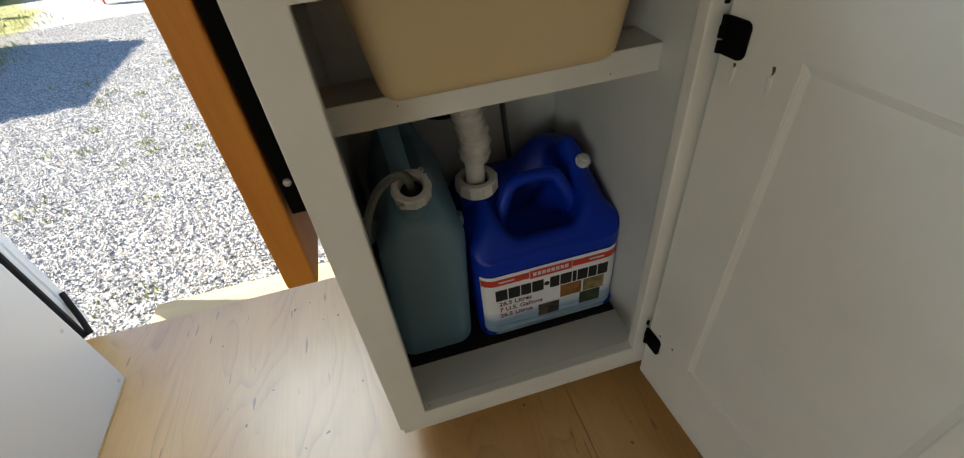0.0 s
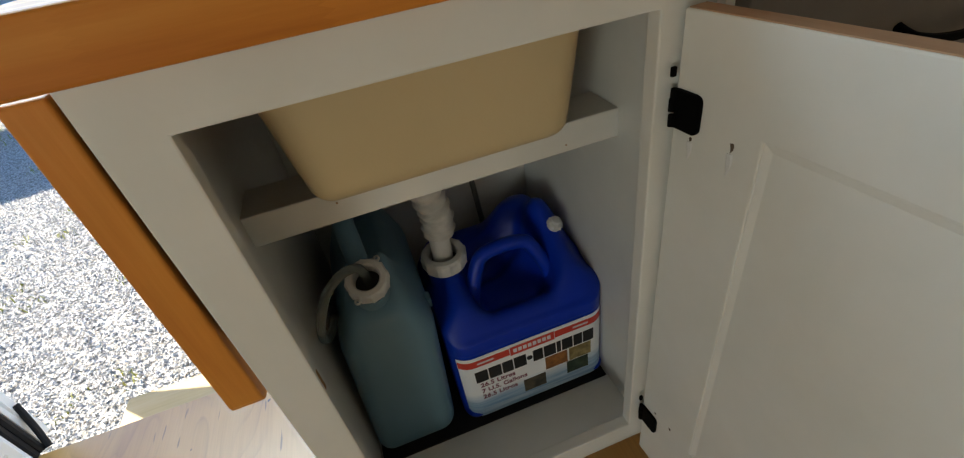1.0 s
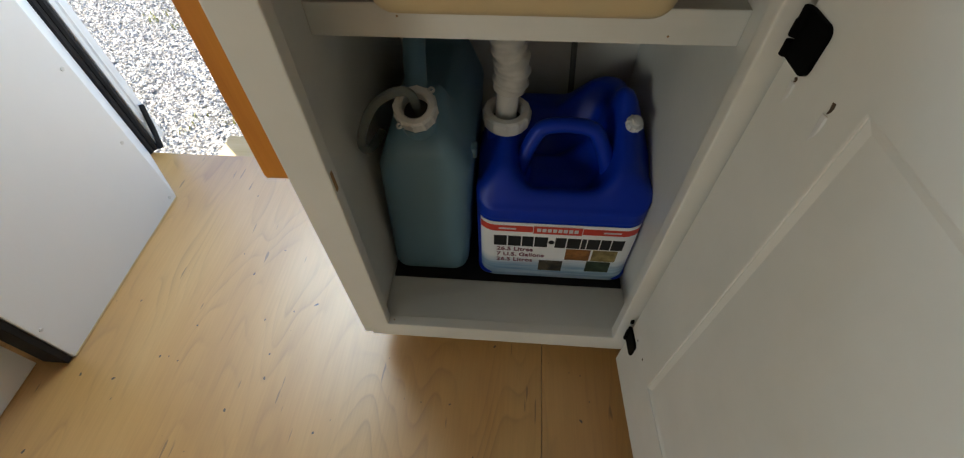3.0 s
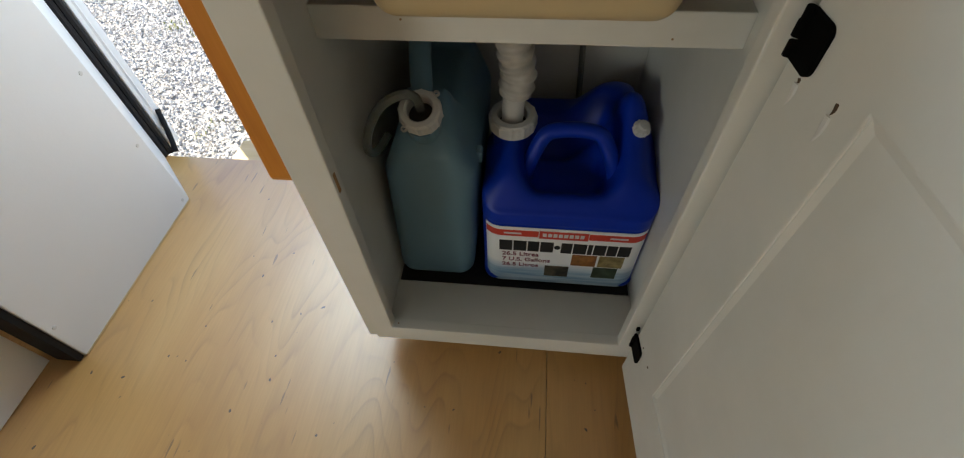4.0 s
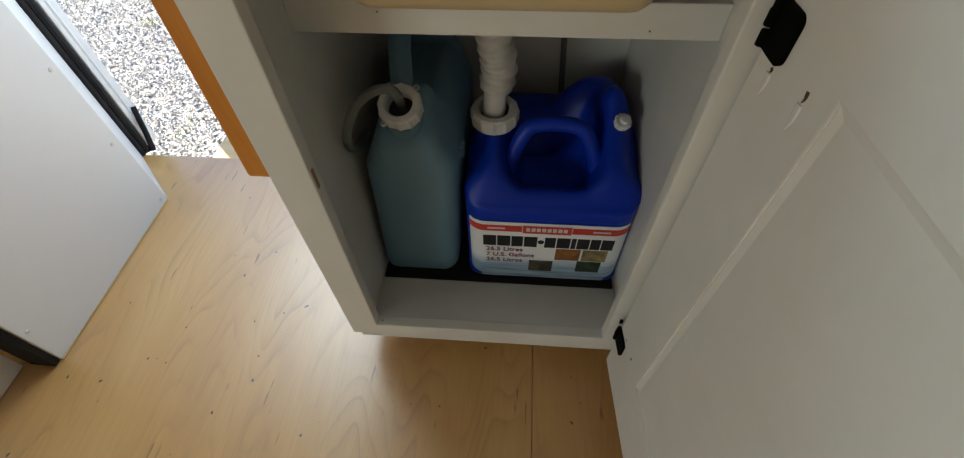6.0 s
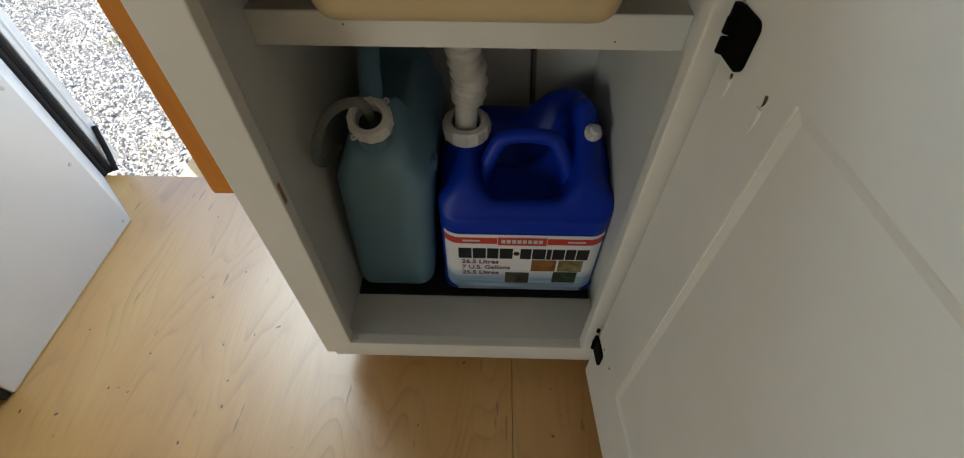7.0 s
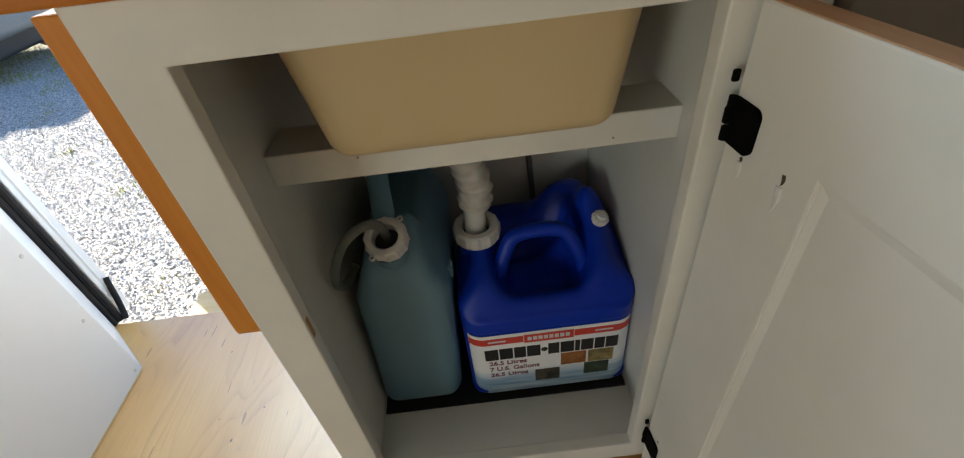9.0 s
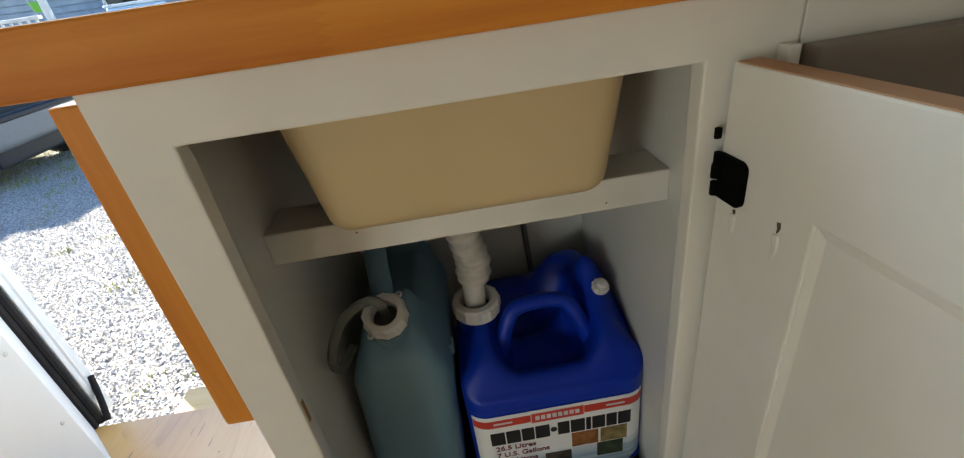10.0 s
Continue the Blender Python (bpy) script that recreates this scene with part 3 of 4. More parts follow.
for x0, z0, k in ((0.018, 0.072, 0), (0.066, 0.072, 1), (-0.028, 0.032, 2), (0.060, 0.036, 3)):
    part("photo", wrap(x0, x0 + 0.044, z0, z0 + 0.034, 0.0011), PHOTO[k], sheet, "small colour photograph print")


def words(text, size, m, mat, parent):
    cu = bpy.data.curves.new("print", "FONT")
    cu.body, cu.size, cu.extrude, cu.offset = text, size, 0.0002, 0.0003
    tmp = bpy.data.objects.new("print", cu)
    me = bpy.data.meshes.new_from_object(tmp)
    bpy.data.objects.remove(tmp)
    me.transform(m)
    me.materials.append(mat)
    ob = new("print", me)
    ob.parent = parent
    return ob


for k, line in enumerate(("26.5 Litres", "7 U.S. Gallons", "26.5 Litros")):
    words(line, 0.0155, pose(-0.108, front_y(0.0) - 0.0014, 0.094 - 0.017 * k, 90, 0, 0), PINK_INK, sheet)


def screw_cap(parent, at, tilt, r, name="cap", ears=True):
    m = pose(*at, tilt, 0, 0)
    prof = [(0.62 * r, 0.0), (0.62 * r, 0.024), (0.70 * r, 0.027), (0.92 * r, 0.026), (r, 0.022), (r, 0.004), (0.96 * r, 0.0)]
    c = part(name, moved(lathe(prof, 48, 12, 0.0016), m), CAPW, parent, "ridged white screw cap, open in the middle")
    # Black disc stands in for the shade inside the open cap.
    part("cap_hollow", moved(lathe([(0.61 * r, 0.004), (0.61 * r, 0.0055)], 24, closed=False), m), DARK, c)
    if ears:
        for k in (0.9, 4.1):
            part("ear", moved(lathe([(0.0025, 0.0), (0.0045, 0.001), (0.0045, 0.004), (0.0025, 0.005)], 12, closed=True), m @ pose(1.13 * r * math.cos(k), 1.13 * r * math.sin(k), 0.016)), CAPW, c)
    return c


screw_cap(blue, (0.234 - BX, 0.272 - BY, 0.370 - BASE), 4, 0.0385, ears=False)
part("neck", moved(lathe([(0.030, -0.03), (0.030, 0.029)], 24, closed=False), pose(0.231 - BX, 0.272 - BY, 0.340 - BASE)), BLUE, blue)
vent = part("vent_cap", moved(lathe([(0.009, -0.012), (0.0125, 0.001), (0.0130, 0.003), (0.0130, 0.011), (0.0085, 0.013), (0.0085, 0.018), (0.004, 0.019)], 48, 12, 0.0016, False), pose(0.437 - BX, 0.262 - BY, 0.377 - BASE, 18, 14, 0)), CAPW, blue, "small white vent cap")

GX, GY, GW, GD, GH = 0.095, 0.297, 0.147, 0.30, 0.415
grey = thing("water_jug", (GX, GY, BASE), "tall narrow grey-blue plastic water jug with open white cap", "water jug", "water jugs")


def grey_shape(x, y, z):
    top = 0.338 + 0.075 * max(0.0, min(1.0, (y + 0.15) / 0.085))
    hollow = smoothstep(-0.085, -0.05, y) * smoothstep(0.12, 0.09, y)
    top -= 0.055 * hollow
    if z > 0.24:
        z = 0.24 + (z - 0.24) * (top - 0.24) / (GH - 0.24)
    s = 1 - 0.50 * max(0.0, min(1.0, (z - 0.283) / 0.085))
    return x * s + 0.017 * min(z / 0.29, 1.0), y, z


part("body", rounded_block(GW, GD, GH, 0.03, 36, grey_shape), TEAL, grey, smooth=True)
part("handle", tube([(0.011, -0.087, 0.365), (0.009, -0.074, 0.405), (0.006, -0.037, 0.445), (0.005, 0.018, 0.458), (0.006, 0.078, 0.45), (0.009, 0.118, 0.40)], 0.016, 12), TEAL, grey, "moulded grip", True)
part("neck", moved(lathe([(0.026, -0.03), (0.026, 0.01)], 24, closed=False), pose(0.111 - GX, 0.172 - GY, 0.450 - BASE, 28, 0, 0)), TEAL, grey)
part("side_lug", moved(rounded_block(0.012, 0.02, 0.022, 0.004, 6), pose(0.0890, -0.09, 0.272)), TEAL, grey)
screw_cap(grey, (0.113 - GX, 0.168 - GY, 0.463 - BASE), 28, 0.029)
part("dip_tube", tube([Vector(p) - Vector(grey.location) for p in ((0.114, 0.172, 0.44), (0.113, 0.166, 0.475), (0.108, 0.158, 0.503), (0.088, 0.150, 0.508), (0.062, 0.142, 0.492), (0.041, 0.138, 0.455), (0.032, 0.143, 0.42), (0.034, 0.165, 0.396), (0.045, 0.20, 0.40))], 0.0065, 12), CLEAR, grey, "clear flexible water tube", True)

# ---- pipes behind ----
def wrinkles(i):
    fold = (i * 0.118) % 1.0
    return 0.93 + 0.15 * fold ** 1.5 + 0.035 * math.sin(i * 0.83 + 1)


drain = thing("drain_pipe", (0.232, 0.274, 0.36), "white drain pipe wrapped in wrinkled tape", "pipe")
part("pipe", tube([Vector(p) - Vector(drain.location) for p in ((0.232, 0.272, 0.362), (0.234, 0.273, 0.41), (0.236, 0.274, 0.45))], 0.0178, 20), CAPW, drain, smooth=True)
part("tape_wrap", tube([Vector(p) - Vector(drain.location) for p in ((0.236, 0.274, 0.432), (0.240, 0.275, 0.47), (0.233, 0.275, 0.51), (0.229, 0.275, 0.55), (0.229, 0.275, 0.6362))], 0.0262, 24, steps=18, wobble=wrinkles), TAPE, drain, "wrinkled white tape wrapping", True)
tagged(part("supply_hose", tube([(0.290, 0.290, 0.60), (0.291, 0.295, 0.55), (0.276, 0.315, 0.51), (0.24, 0.36, 0.48), (0.20, 0.42, 0.45), (0.14, 0.45, 0.47), (0.12, 0.46, 0.595)], 0.006, 10), RUBBER), "thin black supply hose", "hose")
tagged(part("wall_cable", tube([(0.345, 0.476, 0.60), (0.348, 0.477, 0.50), (0.352, 0.476, 0.40), (0.36, 0.47, 0.26)], 0.006, 8), plain("grey_cable", (0.16, 0.17, 0.17))), "grey cable down the cabinet back", "cable")

# ---- outside: yard, truck, porch ----
def yard():
    m, nt, b = material("gravel_and_turf", 0.9)
    v = coords(nt)
    vor = nt.nodes.new("ShaderNodeTexVoronoi")
    vor.inputs["Scale"].default_value = 60
    nt.links.new(v, vor.inputs["Vector"])
    sepc = nt.nodes.new("ShaderNodeSeparateColor")
    nt.links.new(vor.outputs["Color"], sepc.inputs[0])
    stone = ramp(nt, sepc.outputs[0], [(0.0, (0.32, 0.31, 0.28)), (0.5, (0.47, 0.455, 0.42)), (1.0, (0.64, 0.62, 0.58))])
    # Shade in the gaps between stones, put into the colour as darker rims.
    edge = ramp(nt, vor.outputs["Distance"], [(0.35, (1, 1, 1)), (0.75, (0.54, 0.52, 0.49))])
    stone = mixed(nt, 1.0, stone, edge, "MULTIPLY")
    turf = ramp(nt, noise_tex(nt, v, 9, 6), [(0.3, (0.20, 0.20, 0.06)), (0.7, (0.36, 0.35, 0.11))])
    sep = nt.nodes.new("ShaderNodeSeparateXYZ")
    nt.links.new(v, sep.inputs[0])
    far = nt.nodes.new("ShaderNodeMapRange")
    far.inputs["From Min"].default_value, far.inputs["From Max"].default_value = 5.6, 6.9
    nt.links.new(sep.outputs["Y"], far.inputs["Value"])
    tilt = nt.nodes.new("ShaderNodeMath")
    tilt.operation, tilt.inputs[1].default_value = "MULTIPLY_ADD", 0.50
    nt.links.new(sep.outputs["Y"], tilt.inputs[0])
    nt.links.new(sep.outputs["X"], tilt.inputs[2])
    side_of = nt.nodes.new("ShaderNodeMapRange")
    side_of.inputs["From Min"].default_value, side_of.inputs["From Max"].default_value = 0.1, -0.9
    nt.links.new(tilt.outputs[0], side_of.inputs["Value"])
    both = nt.nodes.new("ShaderNodeMath")
    both.operation = "MULTIPLY"
    nt.links.new(far.outputs[0], both.inputs[0])
    nt.links.new(side_of.outputs[0], both.inputs[1])
    add = nt.nodes.new("ShaderNodeMath")
    add.operation = "ADD"
    nt.links.new(both.outputs[0], add.inputs[0])
    nt.links.new(noise_tex(nt, v, 0.9, 4), add.inputs[1])
    mask = ramp(nt, add.outputs[0], [(0.78, (0, 0, 0)), (1.02, (1, 1, 1))])
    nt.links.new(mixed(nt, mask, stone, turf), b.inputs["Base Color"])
    bump(nt, b, vor.outputs["Distance"], 0.45, 0.01)
    return m


me = bpy.data.meshes.new("ground")
me.from_pydata([(-400, -400, GROUND), (400, -400, GROUND), (400, 400, GROUND), (-400, 400, GROUND)], [], [(0, 1, 2, 3)])
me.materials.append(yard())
tagged(new("ground", me), "pale crushed gravel yard running into thin lawn", "ground", kind="structure")


def pebbles():
    m, nt, b = material("pebble", 0.85)
    geo = nt.nodes.new("ShaderNodeNewGeometry")
    c = ramp(nt, geo.outputs["Random Per Island"], [(0.0, (0.22, 0.21, 0.19)), (0.5, (0.49, 0.47, 0.435)), (1.0, (0.70, 0.68, 0.64))])
    c = mixed(nt, 0.3, c, ramp(nt, noise_tex(nt, coords(nt), 120, 3), [(0.3, (0.40, 0.38, 0.35)), (0.7, (0.66, 0.64, 0.60))]))
    nt.links.new(c, b.inputs["Base Color"])
    return m


rng = np.random.default_rng(7)
N = 85000
yy = 1.0 + 5.6 * rng.random(N) ** 0.8
lo_x, hi_x = -1.15 * (yy + 0.35) + 0.1, -0.30 * (yy + 0.4) + 0.2
xx = lo_x + (hi_x - lo_x) * rng.random(N)
octa = np.array([(1, 0, 0), (-1, 0, 0), (0, 1, 0), (0, -1, 0), (0, 0, 1), (0, 0, -1)], float)
tri = np.array([(0, 2, 4), (2, 1, 4), (1, 3, 4), (3, 0, 4), (2, 0, 5), (1, 2, 5), (3, 1, 5), (0, 3, 5)])
size = rng.uniform(0.0035, 0.0095, (N, 1, 1)) * rng.uniform(0.65, 1.25, (N, 6, 1))
turn = rng.random(N) * 2 * np.pi
shape = octa[None] * size + rng.uniform(-0.002, 0.002, (N, 6, 3))
cx, sx = np.cos(turn)[:, None], np.sin(turn)[:, None]
pts = np.stack([shape[..., 0] * cx - shape[..., 1] * sx + xx[:, None], shape[..., 0] * sx + shape[..., 1] * cx + yy[:, None],
                shape[..., 2] * 0.6 + GROUND + 0.004 + 0.006 * rng.random((N, 1))], -1).reshape(-1, 3)
faces = (tri[None] + 6 * np.arange(N)[:, None, None]).reshape(-1, 3)
me = bpy.data.meshes.new("loose_gravel")
me.from_pydata(pts.tolist(), [], faces.tolist())
me.materials.append(pebbles())
tagged(new("loose_gravel", me), "loose pale crushed stones on the yard", "gravel", kind="stuff")

GRASS = speckled("grass_blade", (0.20, 0.21, 0.035), (0.36, 0.36, 0.09), 3, 0.7)


def blades(name, spots, label):
    """Grass: narrow bent triangles round the given spots (x, y, spread, count, height)."""
    vs, fs = [], []
    for x, y, spread, count, height in spots:
        for _ in range(count):
            a, b = random.gauss(x, spread), random.gauss(y, spread)
            h, t = height * random.uniform(0.4, 1.2), random.uniform(0, 6.28)
            dx, dy = math.cos(t), math.sin(t)
            k = len(vs)
            vs += [(a - 0.004 * dy, b + 0.004 * dx, GROUND), (a + 0.004 * dy, b - 0.004 * dx, GROUND),
                   (a + 0.25 * h * dx + 0.003 * dy, b + 0.25 * h * dy - 0.003 * dx, GROUND + 0.7 * h), (a + 0.25 * h * dx - 0.003 * dy, b + 0.25 * h * dy + 0.003 * dx, GROUND + 0.7 * h),
                   (a + 0.6 * h * dx, b + 0.6 * h * dy, GROUND + h)]
            fs += [(k, k + 1, k + 2, k + 3), (k + 3, k + 2, k + 4)]
    me = bpy.data.meshes.new(name)
    me.from_pydata(vs, [], fs)
    me.materials.append(GRASS)
    return tagged(new(name, me), label, "grass", kind="stuff")


blades("weeds", [(random.uniform(-0.9, -0.25) * (y + 0.3), y, 0.035, random.randint(8, 22), 0.032) for y in [random.uniform(1.2, 4.5) for _ in range(42)]], "small yellow-green weeds in the gravel")
blades("lawn", [(-y * random.uniform(0.55, 1.05), y, 0.22, 24, 0.05) for y in [random.uniform(6.6, 11.5) for _ in range(380)]]
       + [(random.uniform(-5.2, -3.3), random.uniform(4.3, 5.9), 0.10, 22, 0.05) for _ in range(60)], "thin patchy yellow-green lawn")

# ---- pickup truck: it faces along +x ----
TX, TY = -4.30, 5.28
PAINT = plain("blue_car_paint", (0.01, 0.07, 0.42), 0.22)
GREYP = plain("grey_bumper", (0.21, 0.205, 0.195), 0.45)
TRIMG = plain("dark_grille", (0.02, 0.02, 0.022), 0.5)
CHROME = plain("grille_bar", (0.16, 0.16, 0.17), 0.35, 0.4)
LAMPW = plain("headlight_lens", (0.75, 0.77, 0.78), 0.15)
AMBER = plain("amber_lens", (0.85, 0.24, 0.01), 0.25)
GLASS = plain("car_glass", (0.02, 0.025, 0.03), 0.08)
TYRE = plain("tyre_rubber", (0.012, 0.012, 0.012), 0.75)
truck = thing("pickup_truck", (TX, TY, GROUND), "blue pickup truck with grey bumper parked on the gravel", "truck")


def block(name, lo, hi, mat, parent, r=0.02, label="", shape=None):
    w, d, h = (b - a for a, b in zip(lo, hi))
    bm = rounded_block(w, d, h, min(r, 0.49 * min(w, d, h)), 12, shape)
    return part(name, moved(bm, pose((lo[0] + hi[0]) / 2, (lo[1] + hi[1]) / 2, lo[2])), mat, parent, label, True)


block("lower_body", (-5.55, -0.93, 0.42), (-0.30, 0.93, 0.98), PAINT, truck, 0.06)
block("hood", (-1.95, -0.90, 0.93), (-0.06, 0.90, 1.17), PAINT, truck, 0.09, "glossy blue hood", lambda x, y, z: (x, y, z - 0.05 * smoothstep(0.2, 0.75, x) * (z > 0.1)))
block("cab", (-3.6, -0.88, 0.95), (-1.75, 0.88, 1.82), PAINT, truck, 0.12, "", lambda x, y, z: (x - 0.55 * max(z - 0.2, 0) * (x > 0), y * (1 - 0.14 * max(z - 0.15, 0)), z))
block("windshield", (-2.08, -0.72, 1.20), (-1.98, 0.72, 1.72), GLASS, truck, 0.03, "", lambda x, y, z: (x - 0.5 * z, y * (1 - 0.1 * z), z))
for sgn in (-1, 1):
    block("cargo_side", (-5.5, 0.83 * sgn - 0.08, 0.95), (-3.62, 0.83 * sgn + 0.08, 1.18), PAINT, truck, 0.03)
    block("headlight", (-0.10, 0.72 * sgn - 0.13, 0.98), (-0.015, 0.72 * sgn + 0.13, 1.15), LAMPW, truck, 0.03, "clear square headlight")
    block("turn_signal", (-0.12, 0.76 * sgn - 0.18, 0.80), (0.005, 0.76 * sgn + 0.18, 0.92), AMBER, truck, 0.03, "amber turn signal")
    block("mirror", (-1.75, 1.10 * sgn - 0.13, 1.10), (-1.62, 1.10 * sgn + 0.13, 1.30), TRIMG, truck, 0.04, "black door mirror")
    block("mirror_arm", (-1.72, 0.90 * sgn - 0.12, 1.12), (-1.66, 0.90 * sgn + 0.12, 1.17), TRIMG, truck, 0.015)
    for wx in (-0.48, -4.2):
        wheel = part("wheel", moved(lathe([(0.20, -0.12), (0.34, -0.125), (0.385, -0.10), (0.39, 0.0), (0.385, 0.10), (0.34, 0.125), (0.20, 0.12)], 40, 20, 0.004), pose(wx, 0.80 * sgn, 0.392, 90, 0, 0)), TYRE, truck, "black tyre on a steel wheel")
        part("rim", moved(lathe([(0.20, -0.10), (0.20, 0.10), (0.06, 0.07), (0.05, 0.11)], 28, closed=False), pose(wx, 0.80 * sgn, 0.392, -90 * sgn, 0, 0)), GREYP, wheel)
block("front_panel", (-0.32, -0.90, 0.45), (-0.09, 0.90, 1.0), TRIMG, truck, 0.04)
block("grille", (-0.10, -0.62, 0.78), (-0.03, 0.60, 1.14), TRIMG, truck, 0.02, "black mesh grille")
block("grille_bar", (-0.06, -0.60, 0.92), (-0.015, 0.575, 1.01), CHROME, truck, 0.02, "grey bar across the grille")
block("emblem", (-0.03, -0.12, 0.935), (-0.008, 0.12, 0.995), plain("emblem_blue", (0.05, 0.07, 0.45), 0.3), truck, 0.008, "plain blue emblem shape")
# Two added dark blocks: they stop sunlit ground showing beneath the truck.
block("valance", (-0.34, -0.66, 0.20), (-0.06, 0.66, 0.44), TRIMG, truck, 0.03, "added black block under the bumper that shades the ground")
block("underbody", (-5.3, -0.66, 0.24), (-0.75, 0.66, 0.44), TRIMG, truck, 0.03)
bumper = block("bumper", (-0.16, -0.97, 0.38), (0.08, 0.97, 0.70), GREYP, truck, 0.07, "weathered grey front bumper", lambda x, y, z: (x - 0.10 * smoothstep(0.6, 0.97, abs(y)), y, z))
block("bumper_pad", (0.02, -0.90, 0.64), (0.10, 0.90, 0.70), TRIMG, bumper, 0.02)
for sgn in (-1, 1):
    block("fog_hole", (0.0, 0.84 * sgn - 0.045, 0.47), (0.045, 0.84 * sgn + 0.045, 0.55), TRIMG, bumper, 0.02)

# ---- neighbouring house with a porch ----
SIDING = speckled("blue_siding", (0.20, 0.27, 0.35), (0.28, 0.36, 0.45), 4, 0.6)
WHITEWOOD = speckled("weathered_white_wood", (0.55, 0.53, 0.48), (0.70, 0.68, 0.63), 6, 0.6)
house = thing("house", (-8.0, 13.0, GROUND), "blue clapboard house with a white-posted porch", "house")
part("wall", box((-7, 0.02, 0), (7, 5, 3.4), 0.01), SIDING, house)
for k in range(22):
    bm = box((-7, -0.02, 0.1 + 0.15 * k), (7, 0.015, 0.235 + 0.15 * k), 0.004, 1)
    part("clapboard", bm, SIDING, house)
roof = bmesh.new()
rv = [roof.verts.new(p) for p in ((-7.4, -1.5, 3.3), (7.4, -1.5, 3.3), (7.4, 2.5, 5.2), (-7.4, 2.5, 5.2), (-7.4, 5.4, 3.3), (7.4, 5.4, 3.3))]
for q in ((0, 1, 2, 3), (3, 2, 5, 4), (0, 3, 4), (1, 5, 2), (0, 4, 5, 1)):
    roof.faces.new([rv[i] for i in q])
part("roof", roof, plain("grey_shingle", (0.12, 0.12, 0.125), 0.9), house)
for wx in (-3.0, 1.0, 4.5):
    wnd = part("window", frame_board((wx - 0.55, 1.1), (wx + 0.55, 2.4), (wx - 0.47, 1.18), (wx + 0.47, 2.32), 0.05, lambda u, v, w: (u, -0.07 + w, v)), WHITEWOOD, house)
    part("pane", box((wx - 0.47, -0.045, 1.18), (wx + 0.47, -0.03, 2.32), 0), GLASS, wnd)

deck = thing("porch_deck", (-8.0, 10.6, GROUND), "weathered white wooden porch deck on posts", "deck")
for k in range(9):
    part("deck_board", box((-5.0, -1.0 + 0.22 * k, 0.84), (4.2, -0.81 + 0.22 * k, 0.90), 0.006, 1), WHITEWOOD, deck)
part("fascia", box((-5.0, -1.04, 0.68), (4.2, -1.005, 0.88), 0.006, 1), WHITEWOOD, deck)
for x in (-4.5, -2.6, -0.8, 1.3, 2.6, 4.0):
    part("post", box((x - 0.06, -0.98, 0.0), (x + 0.06, -0.86, 0.83), 0.006, 1), WHITEWOOD, deck)
for x in (-2.6, 1.35, 4.0):
    part("column", box((x - 0.05, -0.95, 0.905), (x + 0.05, -0.85, 3.3), 0.006, 1), WHITEWOOD, deck, "white porch column")


part("top_rail", box((-5.0, -0.98, 1.62), (1.2, -0.88, 1.68), 0.006, 1), WHITEWOOD, deck)
for k in range(40):
    part("baluster", box((-4.95 + 0.155 * k, -0.95, 0.90), (-4.91 + 0.155 * k, -0.91, 1.62), 0.004, 1), WHITEWOOD, deck)


def pot(x, y, z, r, h, color, label):
    c = plain("glazed_pot", color, 0.4)
    return tagged(part("flower_pot", moved(lathe([(0.7 * r, 0), (r, 0.85 * h), (1.1 * r, 0.86 * h), (1.1 * r, h), (0.92 * r, h), (0.6 * r, 0.04)], 24), pose(x, y, z)), c), label, "flower pot", "porch clutter")


basket = pot(-7.9, 11.3, 1.28, 0.12, 0.20, (0.14, 0.42, 0.04), "bright green hanging pot under the porch roof")
for k in range(3):
    part("cord", tube([(-7.9 + 0.12 * math.cos(2.1 * k), 11.3 + 0.12 * math.sin(2.1 * k), 1.47), (-7.9, 11.3, 2.80)], 0.006, 6, steps=1), WHITEWOOD, basket)
pot(-6.9, 9.8, 0.405, 0.14, 0.22, (0.45, 0.44, 0.42), "grey pot on the porch deck")
pot(-7.6, 9.9, 0.405, 0.17, 0.28, (0.22, 0.08, 0.06), "red-brown pot on the porch deck")
pot(-5.85, 9.35, GROUND, 0.20, 0.34, (0.20, 0.035, 0.03), "dark red pot under the porch edge")
crate = thing("storage_tote", (-5.2, 9.9, 0.405), "pale blue plastic storage tote on the porch", "tote", "porch clutter")
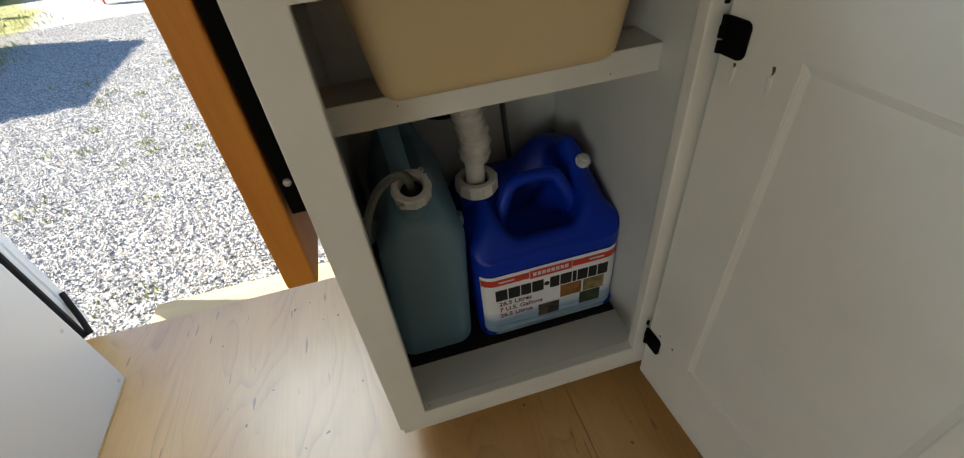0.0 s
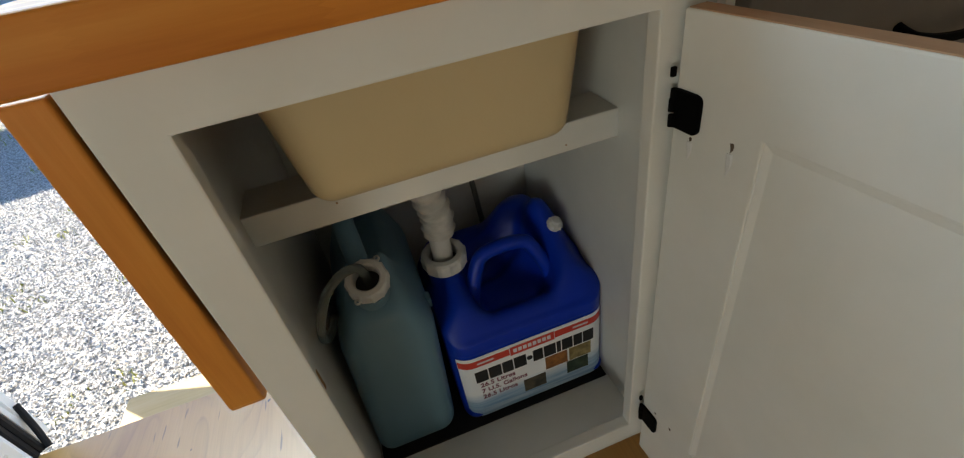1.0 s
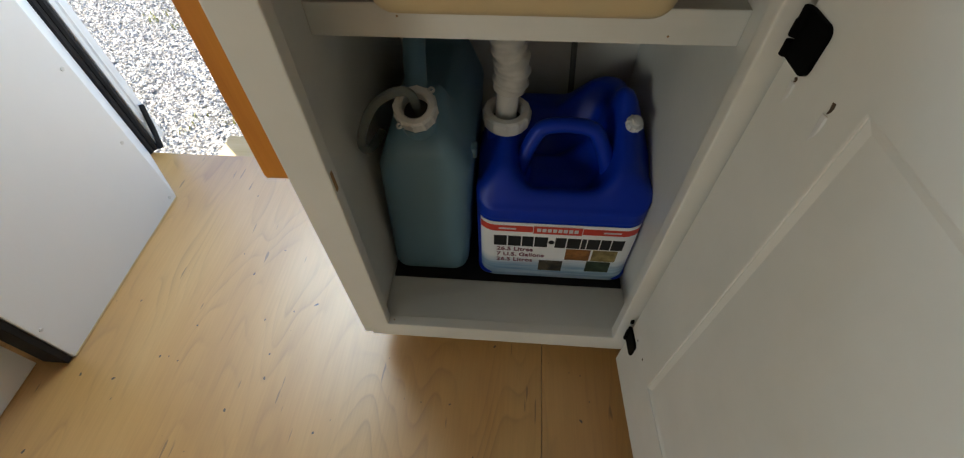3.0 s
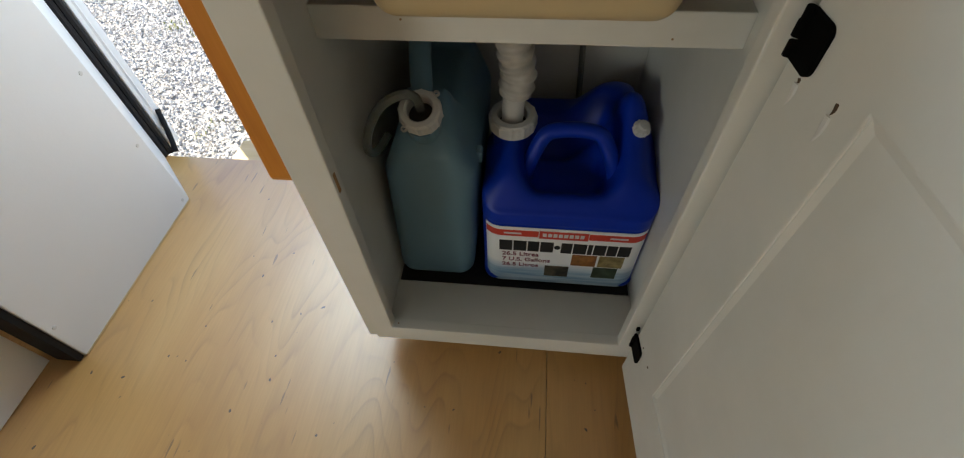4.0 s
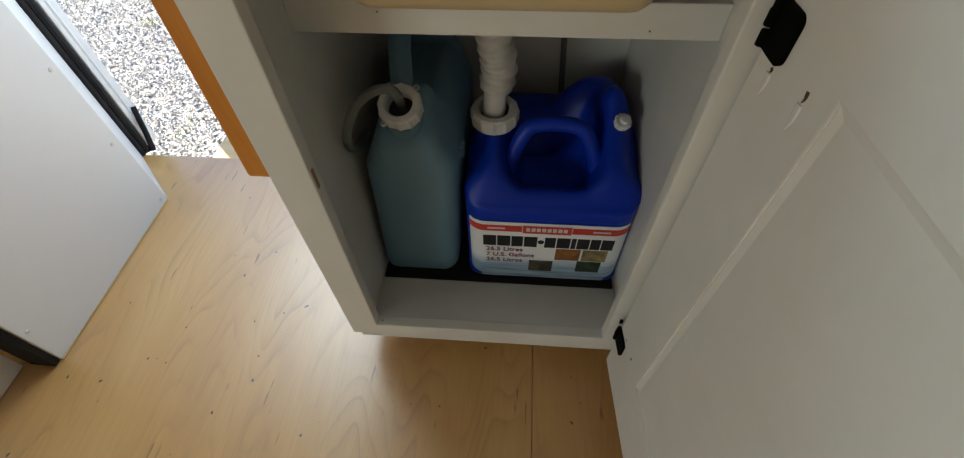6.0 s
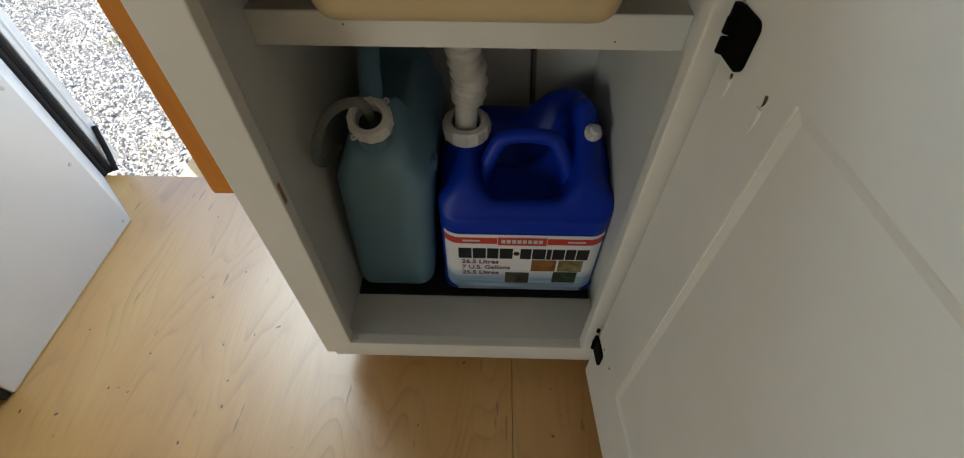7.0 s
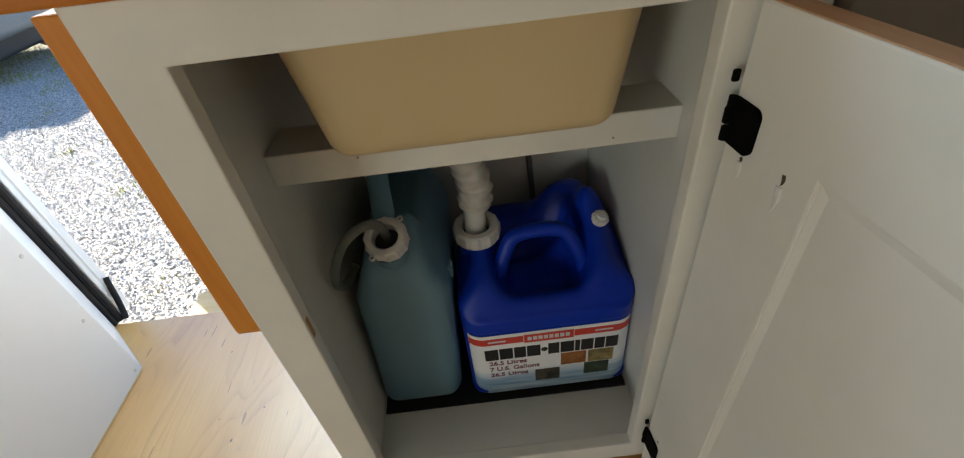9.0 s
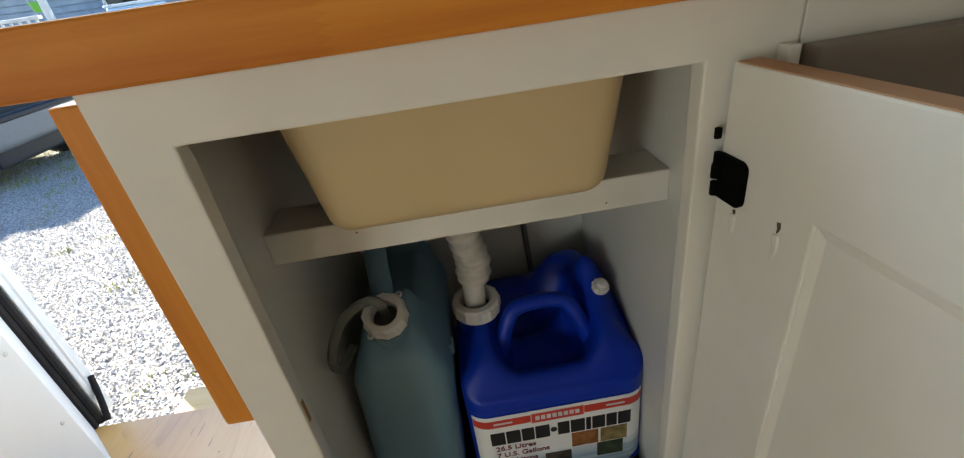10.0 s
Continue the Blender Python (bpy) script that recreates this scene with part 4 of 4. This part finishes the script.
block("tub", (-0.45, -0.22, 0), (0.45, 0.22, 0.72), plain("pale_blue_tote", (0.42, 0.58, 0.72), 0.4), crate, 0.03)
block("lid", (-0.47, -0.24, 0.72), (0.47, 0.24, 0.77), plain("tote_lid", (0.60, 0.66, 0.70), 0.4), crate, 0.015)

pile = thing("tarp_pile", (-4.5, 9.5, GROUND), "low pile of timber covered with a bright blue tarp", "tarp")


def sag(x, y, z):
    return x, y, z * (1 - 0.25 * (abs(x) / 0.7) ** 2) + 0.03 * math.sin(9 * x) * (z > 0.2) + 0.02 * math.sin(11 * y + 2) * (z > 0.2)


part("tarp", moved(rounded_block(1.35, 0.8, 0.48, 0.12, 24, sag), pose(0, 0, 0.09)), plain("tarp_blue", (0.01, 0.11, 0.50), 0.4), pile, "wrinkled blue tarp", True)
for y in (-0.3, 0.3):
    part("bearer", box((-0.7, y - 0.05, 0.0), (0.7, y + 0.05, 0.10), 0.01), WHITEWOOD, pile)
part("pole", tube([(-0.8, -0.5, 0.03), (0.75, -0.52, 0.10)], 0.022, 8), WHITEWOOD, pile)

sunface = thing("garden_ornament", (-3.15, 7.5, GROUND), "red metal sun-shaped garden ornament with curved rays", "ornament")
REDM = plain("red_metal", (0.42, 0.07, 0.06), 0.5)
disc = part("disc", moved(lathe([(0.03, -0.01), (0.12, -0.015), (0.15, 0.0), (0.12, 0.02), (0.03, 0.03)], 24, closed=False), pose(0, 0, 0.30, 90, 0, 0)), plain("ornament_face", (0.38, 0.38, 0.33), 0.5), sunface)
for k in range(20):
    a = 2 * math.pi * k / 20
    p = [(r * math.cos(a + o), 0, 0.30 + r * math.sin(a + o)) for r, o in ((0.14, 0), (0.20, 0.10), (0.27, 0.28))]
    part("ray", tube(p, 0.016, 6, steps=3, wobble=lambda i: 1.1 - 0.15 * i), REDM, sunface)
part("stake", tube([(0, 0.03, 0.0), (0, 0.03, 0.3)], 0.012, 8, steps=2), REDM, sunface)
copy_thing(sunface, pose(-6.05, 8.95, GROUND + 0.05, 0, 0, 25))
